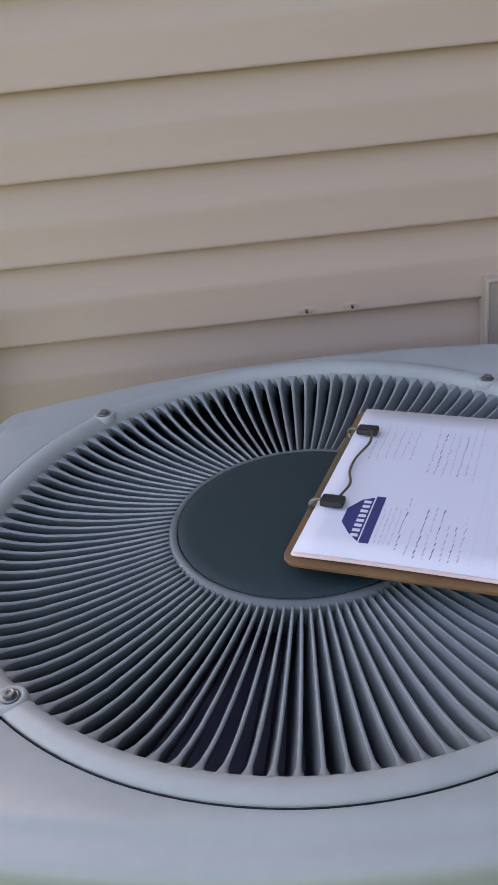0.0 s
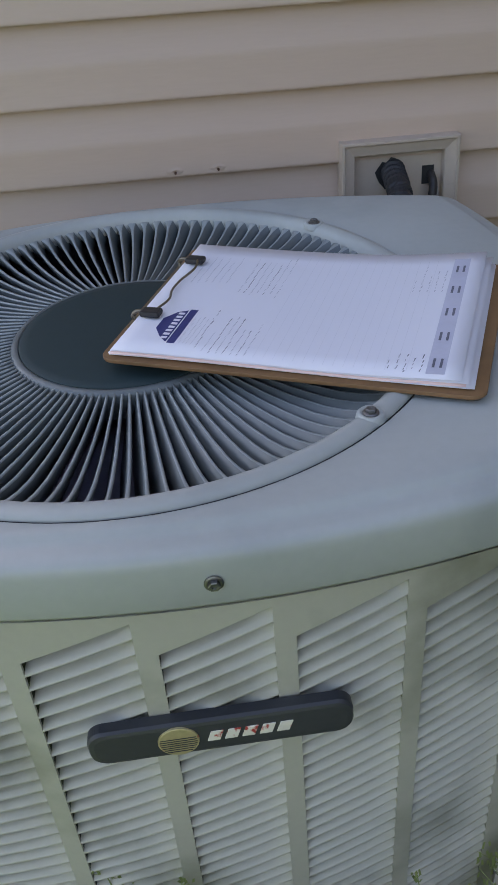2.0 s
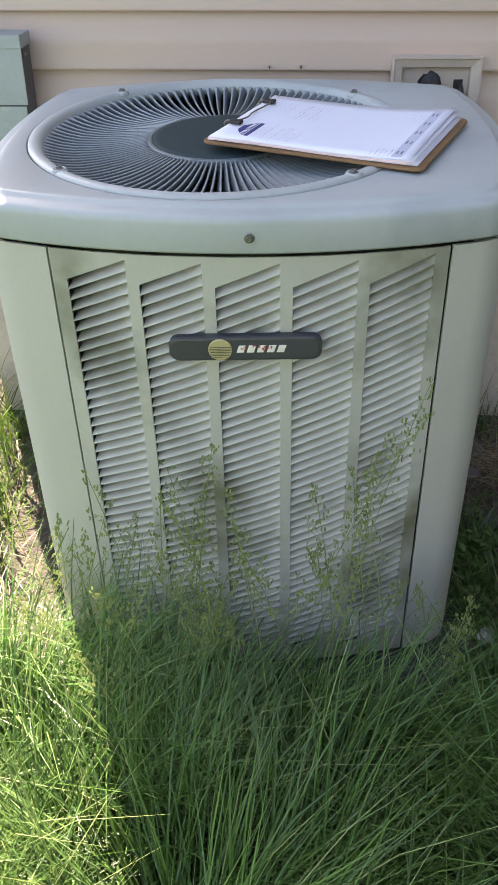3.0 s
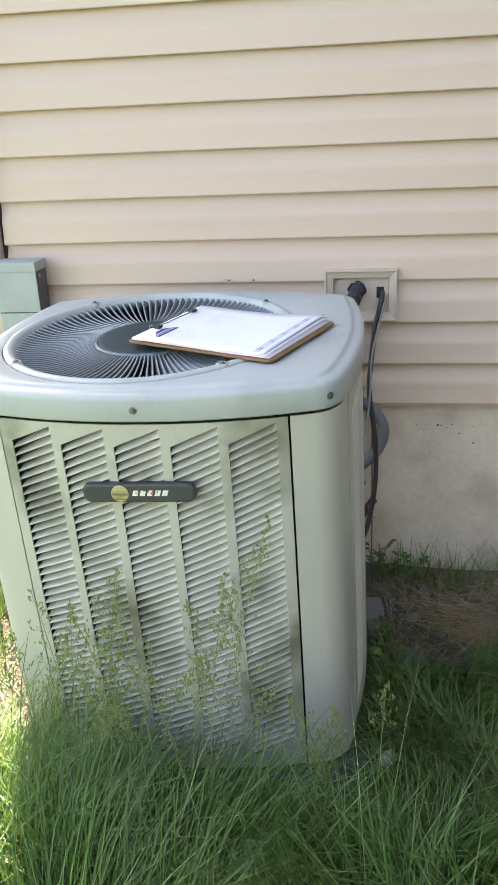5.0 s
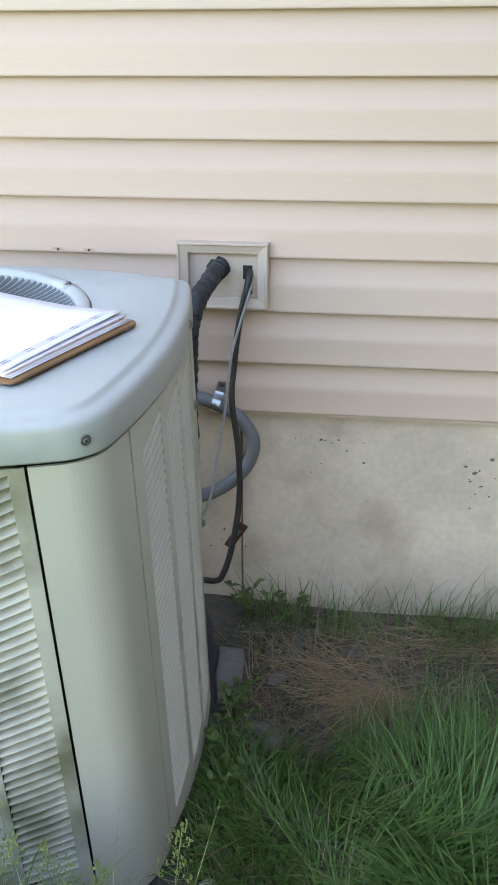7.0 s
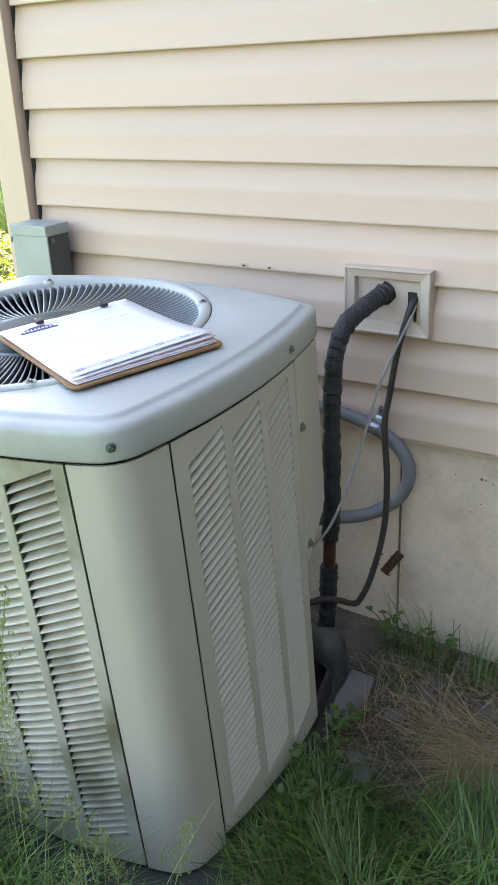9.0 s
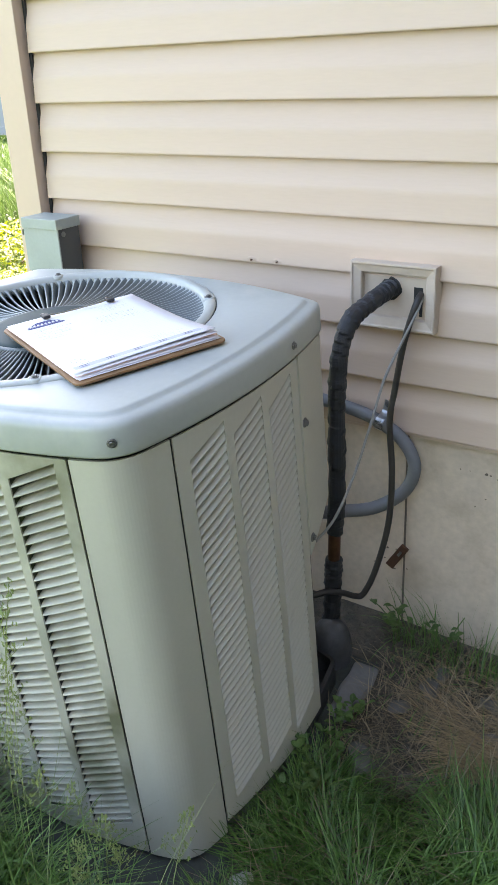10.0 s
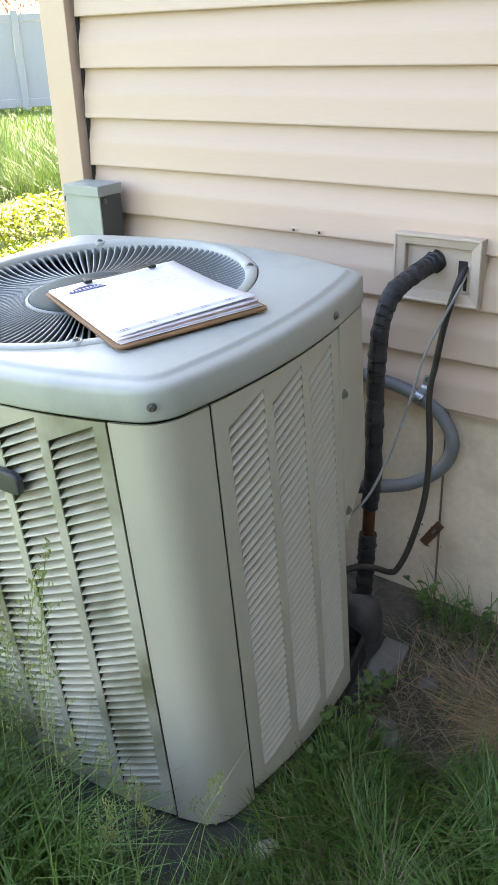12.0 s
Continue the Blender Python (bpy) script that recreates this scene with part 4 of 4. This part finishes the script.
part("valve_cap", lathe([(0.040, -0.055), (0.042, -0.02), (0.042, 0.022), (0.038, 0.046), (0.029, 0.062), (0.016, 0.070), (0.001, 0.072)], 24, 0.276, 0.292, (True, True)), DUSTY, ac, "dusty black rounded service valve cover", smooth=True)


def stone(x, y, sx, sy, sz, seed, name="stone", material=STONE, sink=0.35):
    bm = bmesh.new()
    bmesh.ops.create_icosphere(bm, subdivisions=3, radius=1)
    for v in bm.verts:
        k = 1 + 0.35 * noise.noise(v.co * 1.3 + Vector((seed, 0, 0))) + 0.1 * noise.noise(v.co * 4 + Vector((0, seed, 0)))
        v.co = Vector((v.co.x * sx, v.co.y * sy, v.co.z * sz)) * k
    z = float(ground_z(x, y)) + sz * (1 - 2 * sink) * 0.6
    bmesh.ops.transform(bm, matrix=pose(0, 0, 0, 0, 0, seed * 57), verts=bm.verts)
    ob = mesh_ob(name, bm, material, True)
    ob.location = (x, y, z)
    return tagged(ob, "rough grey stone lying in the thatch", "stone", "stones beside the condenser")


slab_bm = box((-0.025, -0.080, -0.03), (0.025, 0.080, 0.014), 0.010)
bmesh.ops.subdivide_edges(slab_bm, edges=slab_bm.edges[:], cuts=3, use_grid_fill=True)
for v in slab_bm.verts:
    v.co += Vector((noise.noise(v.co * 26), noise.noise(v.co * 24 + Vector((3, 0, 0))), noise.noise(v.co * 30 + Vector((0, 5, 0))))) * 0.007
    v.co.x *= 1.0 + 1.8 * v.co.y
slab = tagged(mesh_ob("paver", slab_bm, PAVER, True), "broken piece of grey concrete paver in the thatch", "paver")
slab.matrix_world = pose(0.908, -0.235, 0.030, -3, 8, 4)

for i, (x, y, s) in enumerate(((0.945, -0.690, 0.021), (1.035, -0.150, 0.028), (1.15, -0.13, 0.024), (1.005, -0.225, 0.024), (1.010, -0.395, 0.032), (0.985, -0.36, 0.022), (1.18, -0.22, 0.022), (1.04, -0.10, 0.02), (0.96, -0.62, 0.018))):
    stone(x, y, s, s * 0.7, s * 0.5, i + 1, material=STONE if i else PALE_STONE, sink=0.42 if i else 0.0)

# ---- grass ----
R = np.random.RandomState(5)


def scatter(n, x0, x1, y0, y1, keep):
    x, y = R.uniform(x0, x1, n), R.uniform(y0, y1, n)
    ok = keep(x, y) & ~((x > 0.17) & (x < 0.915) & (y > -0.83) & (y < -0.17)) & ((y < -0.01) | (x < -0.12)) & (np.hypot(x - 0.945, y + 0.69) > 0.035) & ~((np.abs(x - 0.908) < 0.032) & (np.abs(y + 0.235) < 0.085))
    return x[ok], y[ok]


def patch(x, y, scale=1.0, seed=0.0):
    return np.sin(x * 4.3 * scale + seed) * np.cos(y * 5.1 * scale - seed) + 0.6 * np.sin(x * 9.7 * scale + y * 7.3 * scale + seed)


def bare(x, y):
    """How far a spot lies inside the dry patch by the foundation."""
    return np.clip(1.25 - np.hypot((x - 1.20) / 0.36, (y + 0.17) / 0.26), 0, 1) + np.clip(1.0 - np.hypot((x - 1.9) / 0.7, (y + 0.06) / 0.12), 0, 1) + np.clip(1.15 - np.hypot((x - 0.99) / 0.15, (y + 0.58) / 0.40), 0, 1) * 0.36


def sunny(x, y):
    return x < -0.09 - 0.45 * y


def meadow(name, x, y, ln, wd, lean, material, label, spread=0.35, comb=0.9, curl=(0.2, 1.4)):
    """Grass whose blades fall over together in tufts; lean is the usual tilt at the foot."""
    n = len(x)
    head = 2.6 * patch(x, y, 0.9, 4.0) + 1.7 * patch(x, y, 2.3, 1.0) + R.normal(0, comb, n)
    ob = blades(name, x, y, ln * R.uniform(0.4, 1.15, n), wd * R.uniform(0.6, 1.4, n), np.clip(R.normal(lean, spread, n), 0.02, 1.5), R.uniform(*curl, n), head, material)
    return tagged(ob, label, "grass", kind="stuff")


# tall clump before the condenser
x, y = scatter(27000, -0.2, 1.25, -1.75, -0.80, lambda x, y: (x < 1.0 - 0.55 * (y + 0.8)) & ~((x > 0.62 + 0.5 * (-0.82 - y)) & (y > -0.91)) & (patch(x, y, 1.6, 2.0) > R.uniform(-1.9, 0.4, len(x))))
meadow("tall_grass", x, y, 0.30 + 0.07 * np.clip(patch(x, y, 1.4, 1.0), -1, 1), 0.0032, 0.42, GRASS, "long dark green grass leaning before the condenser", comb=0.65, curl=(0.3, 1.9))
x, y = scatter(1300, -0.15, 1.15, -1.70, -0.84, lambda x, y: (x < 1.0 - 0.55 * (y + 0.8)) & ~((x > 0.62 + 0.5 * (-0.82 - y)) & (y > -0.91)))
meadow("pale_grass", x, y, 0.36, 0.0027, 0.40, GRASS_PALE, "long pale green blades among the dark grass", 0.3, 0.7, (0.3, 1.8))
x, y = scatter(3400, 1.0, 2.2, -1.5, -0.40, lambda x, y: x > 1.12 - 0.1 * patch(x, y))
meadow("pale_grass", x, y, 0.20, 0.0024, 0.80, GRASS_PALE, "pale green blades in the matted lawn", 0.3, 0.7, (0.3, 1.5))
# lawn to the east and the south
x, y = scatter(105000, 0.9, 2.3, -1.5, -0.02, lambda x, y: (R.uniform(0, 1, len(x)) > np.clip(bare(x, y) * 1.7, 0, 0.93)) & (patch(x, y, 1.7, 0.5) > R.uniform(-2.6, 0.2, len(x))))
meadow("lawn_grass", x, y, (0.17 + 0.07 * np.clip(patch(x, y), -0.8, 1.2)) * np.clip((x - 1.08) / 0.25 + np.clip((-0.95 - y) / 0.2, 0, 1), 0.26, 1), 0.0028, 0.85, GRASS, "unmown green grass in uneven matted tufts", comb=0.7, curl=(0.4, 1.6))
x, y = scatter(26000, 1.2, 3.6, -2.6, -0.02, lambda x, y: (y < -1.4) | (x > 2.2))
meadow("lawn_grass", x, y, 0.18, 0.0034, 0.7, GRASS, "unmown green grass further along the wall")
x, y = scatter(30000, -1.5, 1.3, -3.4, -1.2, lambda x, y: x > -9)
meadow("lawn_grass", x, y, 0.20, 0.0034, 0.4, GRASS, "unmown green grass in the shade of the house")
x, y = scatter(9000, 0.95, 2.2, -1.5, -0.02, lambda x, y: patch(x, y, 1.3, 2.0) > R.uniform(-1.5, 1.5, len(x)))
meadow("dead_blades", x, y, 0.15, 0.0018, 1.0, STRAW, "dead pale blades among the green grass", 0.3)
x, y = scatter(260, 0.15, 1.0, -1.6, -1.0, lambda x, y: x < 1.0 - 0.55 * (y + 0.8))
meadow("dead_blades", x, y, 0.46, 0.0019, 0.45, SEED, "long pale stalks in the tall grass", 0.25, curl=(0.3, 1.6))
x, y = scatter(22000, 0.50, 1.12, -1.06, -0.42, lambda x, y: (x > 0.87) | (y < -0.80))
meadow("short_grass", x, y, 0.10, 0.0022, 0.8, GRASS, "short grass at the foot of the condenser")
x, y = scatter(1300, 0.50, 1.1, -1.06, -0.78, lambda x, y: patch(x, y, 2.0, 3.0) > -0.4)
meadow("dry_thatch", x, y, 0.09, 0.0019, 1.36, STRAW, "dry thatch at the foot of the condenser", 0.18, 0.8, (-0.1, 0.3))
# dry thatch
x, y = scatter(30000, 0.93, 2.2, -0.85, -0.01, lambda x, y: R.uniform(0, 1, len(x)) < np.clip(bare(x, y) * 1.3, 0.10, 1))
meadow("dry_thatch", x, y, 0.105, 0.0017, 1.36, STRAW, "brown dry thatch lying flat by the foundation", 0.22, 3.0, (-0.7, 0.6))
def straw_tuft(n, cx, cy, sx, sy, heading, label):
    """Straw combed one way, as left by the mower."""
    px, py = R.normal(cx, sx, n), R.normal(cy, sy, n)
    z = ground_z(px, py) + R.uniform(0.0, 0.022, n)
    ob = blades("straw_tuft", px, py, R.uniform(0.05, 0.13, n), R.uniform(0.0012, 0.0022, n), np.clip(R.normal(1.45, 0.16, n), 1.0, 1.8), R.uniform(-0.2, 0.5, n), R.normal(heading, 0.38, n), STRAW_PALE, z)
    tagged(ob, label, "straw", kind="stuff")


straw_tuft(420, 1.21, -0.275, 0.040, 0.026, 3.6, "pale combed straw lying on the dry patch")
straw_tuft(160, 1.15, -0.21, 0.08, 0.04, 2.9, "pale combed straw lying on the dry patch")
straw_tuft(1200, 1.70, -0.10, 0.26, 0.035, 3.2, "pale straw lying along the foundation")
straw_tuft(1000, -0.03, -0.92, 0.10, 0.22, 2.0, "dry straw at the sunny edge of the grass")
x, y = scatter(3600, 0.90, 2.6, -0.10, -0.005, lambda x, y: patch(x, y, 2.0, 1.0) > R.uniform(-0.8, 1.2, len(x)))
meadow("wall_grass", x, y, 0.15, 0.0022, 0.35, GRASS, "thin grass growing along the foundation")
# sunlit side
x, y = scatter(40000, -2.6, 0.20, -2.2, 1.8, lambda x, y: (x < 0.19) & ((x < 0.06) | (y < -1.05)))
meadow("sunlit_grass", x, y, 0.24, 0.0036, 0.35, GRASS_SUN, "tall sunlit yellow-green grass beside the house")
x, y = scatter(9000, -5.6, -2.8, 2.0, 4.6, lambda x, y: np.hypot(x + 4.2, y - 3.3) < 1.1)
meadow("weed_clump", x, y, 0.62, 0.008, 0.3, WEED, "tall clump of wild grass on the lawn")
x, y = scatter(60000, -14, -0.3, 0.6, 14, lambda x, y: x < -0.2)
meadow("far_lawn", x, y, 0.13, 0.014, 0.5, GRASS_SUN, "bright sunlit lawn beyond the house corner")


def panicles(count, place, height, seed):
    """Flowering grass: a stalk with a loose head of small seeds on fine branches."""
    g = np.random.RandomState(seed)
    verts, faces = [], []

    def ribbon(a, b, w):
        k = len(verts)
        d = (b - a).normalized()
        s = d.cross(Vector((0.3, -0.9, 0.2))).normalized() * w
        verts.extend([a - s, a + s, b + s * 0.7, b - s * 0.7])
        faces.append((k, k + 1, k + 2, k + 3))

    for _ in range(count):
        x, y = place(g)
        base = Vector((x, y, float(ground_z(x, y)) - 0.01))
        h, ang, lean = height * g.uniform(0.7, 1.15), g.uniform(0, 6.3), g.uniform(0.05, 0.35)
        way = Vector((math.cos(ang), math.sin(ang), 0))
        pts = [base + way * (lean * h * (k / 8) ** 2) + Vector((0, 0, h * k / 8 * (1 - 0.25 * lean))) for k in range(9)]
        for p, q in zip(pts, pts[1:]):
            ribbon(p, q, 0.0007)
        for k in range(26):
            f = 0.70 + 0.30 * k / 26
            i = min(7, int(f * 8))
            p = pts[i].lerp(pts[i + 1], f * 8 - i)
            a2 = g.uniform(0, 6.3)
            out = Vector((math.cos(a2), math.sin(a2), g.uniform(0.3, 1.0))) * (0.030 * (1.15 - (f - 0.7) / 0.3) * g.uniform(0.5, 1.2))
            ribbon(p, p + out, 0.0003)
            for _ in range(3):
                q = p + out * g.uniform(0.5, 1.1) + Vector(g.uniform(-0.003, 0.003, 3))
                ribbon(q, q + Vector((g.uniform(-0.002, 0.002), g.uniform(-0.002, 0.002), 0.005)), 0.0012)
    return fast_mesh("seed_grass", [tuple(v) for v in verts], faces, SEED)


tagged(panicles(32, lambda g: (g.uniform(0.20, 0.80), g.uniform(-1.0, -0.84)), 0.46, 3), "flowering grass stalks standing before the louvres", "grass", kind="stuff")
tagged(panicles(6, lambda g: (g.uniform(0.50, 0.82), g.uniform(-0.95, -0.85)), 0.60, 14), "tall flowering grass stalks standing before the louvres", "grass", kind="stuff")
tagged(panicles(6, lambda g: (g.uniform(0.80, 0.93), g.uniform(-0.92, -0.82)), 0.27, 5), "flowering grass stalks beside the corner panel", "grass", kind="stuff")
tagged(panicles(26, lambda g: (g.uniform(-0.5, 0.12), g.uniform(-0.9, 0.2)), 0.38, 9), "flowering grass in the sun beside the house", "grass", kind="stuff")


def leaf(bm, base, way, up, size):
    """A broad pointed leaf, folded along its rib."""
    side = way.cross(up).normalized()
    row = [(0.0, 0.02), (0.25, 0.26), (0.5, 0.30), (0.75, 0.19), (1.0, 0.0)]
    mid = [bm.verts.new(base + way * size * t + up * size * (0.18 * math.sin(t * 2.6))) for t, _ in row]
    for s in (1, -1):
        rim = [bm.verts.new(base + way * size * t + side * s * size * w + up * size * (0.18 * math.sin(t * 2.6) + 0.25 * w)) for t, w in row]
        for i in range(4):
            bm.faces.new((mid[i], mid[i + 1], rim[i + 1], rim[i]))


def weed(x, y, height, leaves, size, seed, label):
    g = random.Random(seed)
    z = float(ground_z(x, y))
    w = thing("weed", pose(x, y, z), label, "weed", "leafy weeds by the condenser")
    stems, bm = bmesh.new(), bmesh.new()
    tips = []
    for _ in range(max(2, leaves // 6)):
        a = g.uniform(0, 6.3)
        tip = Vector((math.cos(a) * height * 0.5, math.sin(a) * height * 0.5, height * g.uniform(0.6, 1.0)))
        tips.append(tip)
        t = tube([(0, 0, -0.01), tip * 0.5 + Vector((0, 0, height * 0.12)), tip], 0.0012, 5, 3)
        tmp = bpy.data.meshes.new("stem")
        t.to_mesh(tmp)
        t.free()
        stems.from_mesh(tmp)
        bpy.data.meshes.remove(tmp)
    for k in range(leaves):
        tip = tips[k % len(tips)]
        p = tip * g.uniform(0.35, 1.0)
        a = g.uniform(0, 6.3)
        leaf(bm, p, Vector((math.cos(a), math.sin(a), g.uniform(-0.1, 0.5))).normalized(), Vector((0, 0, 1)), size * g.uniform(0.6, 1.2))
    tagged(part("stem_cluster", stems, WEED, w), kind="stuff")
    tagged(part("foliage", bm, WEED, w), kind="stuff")


for i, (x, y, h, n, s) in enumerate(((0.945, -0.44, 0.09, 30, 0.020), (0.945, -0.50, 0.08, 26, 0.018), (0.94, -0.36, 0.06, 18, 0.018), (0.935, -0.57, 0.07, 22, 0.016), (0.925, -0.05, 0.13, 18, 0.022), (0.955, -0.045, 0.11, 12, 0.020), (0.94, -0.30, 0.06, 26, 0.02), (0.93, -0.64, 0.06, 24, 0.018), (1.02, -0.045, 0.09, 12, 0.02))):
    weed(x, y, h, n, s, i + 1, "low leafy green weed at the foot of the wall" if y > -0.1 else "low leafy green weed beside the condenser")


# ---- beyond the corner of the house ----
def bush(x, y, height, spread, count, material, label, seed, size=0.05):
    g = random.Random(seed)
    z = float(ground_z(x, y))
    b = thing("bush", pose(x, y, z), label, "bush", "bushes beyond the house")
    stems, bm = bmesh.new(), bmesh.new()
    for k in range(7):
        a = 6.28 * k / 7 + g.uniform(-0.3, 0.3)
        end = Vector((math.cos(a) * spread * 0.7, math.sin(a) * spread * 0.7, height * g.uniform(0.6, 0.9)))
        t = tube([(0, 0, -0.02), end * 0.4 + Vector((0, 0, height * 0.1)), end], 0.012, 5, 3, lambda k, n: 1 - 0.8 * k / n)
        tmp = bpy.data.meshes.new("stem")
        t.to_mesh(tmp)
        t.free()
        stems.from_mesh(tmp)
        bpy.data.meshes.remove(tmp)
    for _ in range(count):
        a, e = g.uniform(0, 6.28), g.random()
        r = spread * math.sqrt(1 - (e - 0.35) ** 2 / 0.45) * g.uniform(0.55, 1.05) * (0.85 + 0.25 * math.sin(3 * a + seed))
        p = Vector((math.cos(a) * r, math.sin(a) * r, height * (0.08 + 0.95 * e * g.uniform(0.85, 1.1))))
        a = g.uniform(0, 6.3)
        leaf(bm, p, Vector((math.cos(a), math.sin(a), g.uniform(-0.3, 0.8))).normalized(), Vector((0, 0, 1)), size * g.uniform(0.6, 1.3))
    tagged(part("stem_cluster", stems, BARK, b), kind="stuff")
    tagged(part("foliage", bm, material, b), kind="stuff")


bush(-0.75, 1.25, 0.94, 0.42, 8500, BUSH, "bright yellow-green shrub in the sun", 1, 0.034)
bush(-2.5, 2.0, 0.24, 0.75, 3600, BUSH, "low yellow-green plants in the sun", 7, 0.034)
bush(-1.7, 1.35, 0.22, 0.55, 2400, BUSH, "low yellow-green plants in the sun", 8, 0.032)
bush(-0.55, 0.45, 0.40, 0.30, 900, GRASS_SUN, "low sunlit weed clump at the house corner", 3, 0.04)

# the fence along the far edge of the lawn
FENCE_AT, FENCE_DIR = Vector((-11.4, 9.5, 0)), Vector((0.62, 0.78, 0)).normalized()
fence = thing("fence", Matrix.Translation(FENCE_AT + Vector((0, 0, float(ground_z(-11.4, 9.5))))) @ Matrix.Rotation(math.atan2(FENCE_DIR.y, FENCE_DIR.x), 4, "Z"), "pale blue-white vinyl panel fence across the lawn", "fence")
for k in range(-5, 6):
    xk = 2.4 * k
    part("post", box((xk - 0.06, -0.06, -0.1), (xk + 0.06, 0.06, 1.62), 0.01), FENCE, fence)
    part("top_rail", box((xk + 0.062, -0.03, 1.44), (xk + 2.338, 0.03, 1.56), 0.008), FENCE, fence)
    part("bottom_rail", box((xk + 0.062, -0.03, 0.06), (xk + 2.338, 0.03, 0.20), 0.008), FENCE, fence)
    for j in range(12):
        part("board", box((xk + 0.064 + 0.1895 * j, -0.012, 0.202), (xk + 0.064 + 0.1895 * j + 0.1885, 0.012, 1.438), 0.0006), FENCE, fence)
bush(-13.6, 11.2, 3.6, 1.8, 6000, RED_LEAF, "russet-leaved shrub showing over the fence", 5, 0.09)
bush(-16.0, 10.2, 3.4, 1.8, 2200, WEED, "green shrub showing over the fence", 6, 0.16)

house = thing("house", pose(-10.2, 20.0, float(ground_z(-10.2, 20)), 0, 0, 28), "grey neighbouring house with white trim and brown roof", "house")
part("wall", box((-4, -3, -0.3), (4, 3, 3.0)), FAR_WALL, house)
roof_bm = loft([[(-4.4, -3.5, 3.0), (4.4, -3.5, 3.0), (4.4, 3.5, 3.0), (-4.4, 3.5, 3.0)], [(-4.4, -0.05, 4.8), (4.4, -0.05, 4.8), (4.4, 0.05, 4.8), (-4.4, 0.05, 4.8)]], True, (True, True))
part("roof", roof_bm, ROOF, house)
for wx in (-2.4, 0.2, 2.6):
    w = part("window", box((wx - 0.55, -3.05, 0.9), (wx + 0.55, -3.002, 2.2), 0.01), WHITE, house, "white framed window")
    part("pane", box((wx - 0.45, -3.07, 1.0), (wx + 0.45, -3.052, 2.1)), GLASS, w)

# the boards of the siding, one by one
course = siding_course()
for k in range(int((WALL_TOP - SILL) / EXPO)):
    c = new("siding_board", course)
    c.location = (0, 0, SILL + k * EXPO)
    c.parent = wall
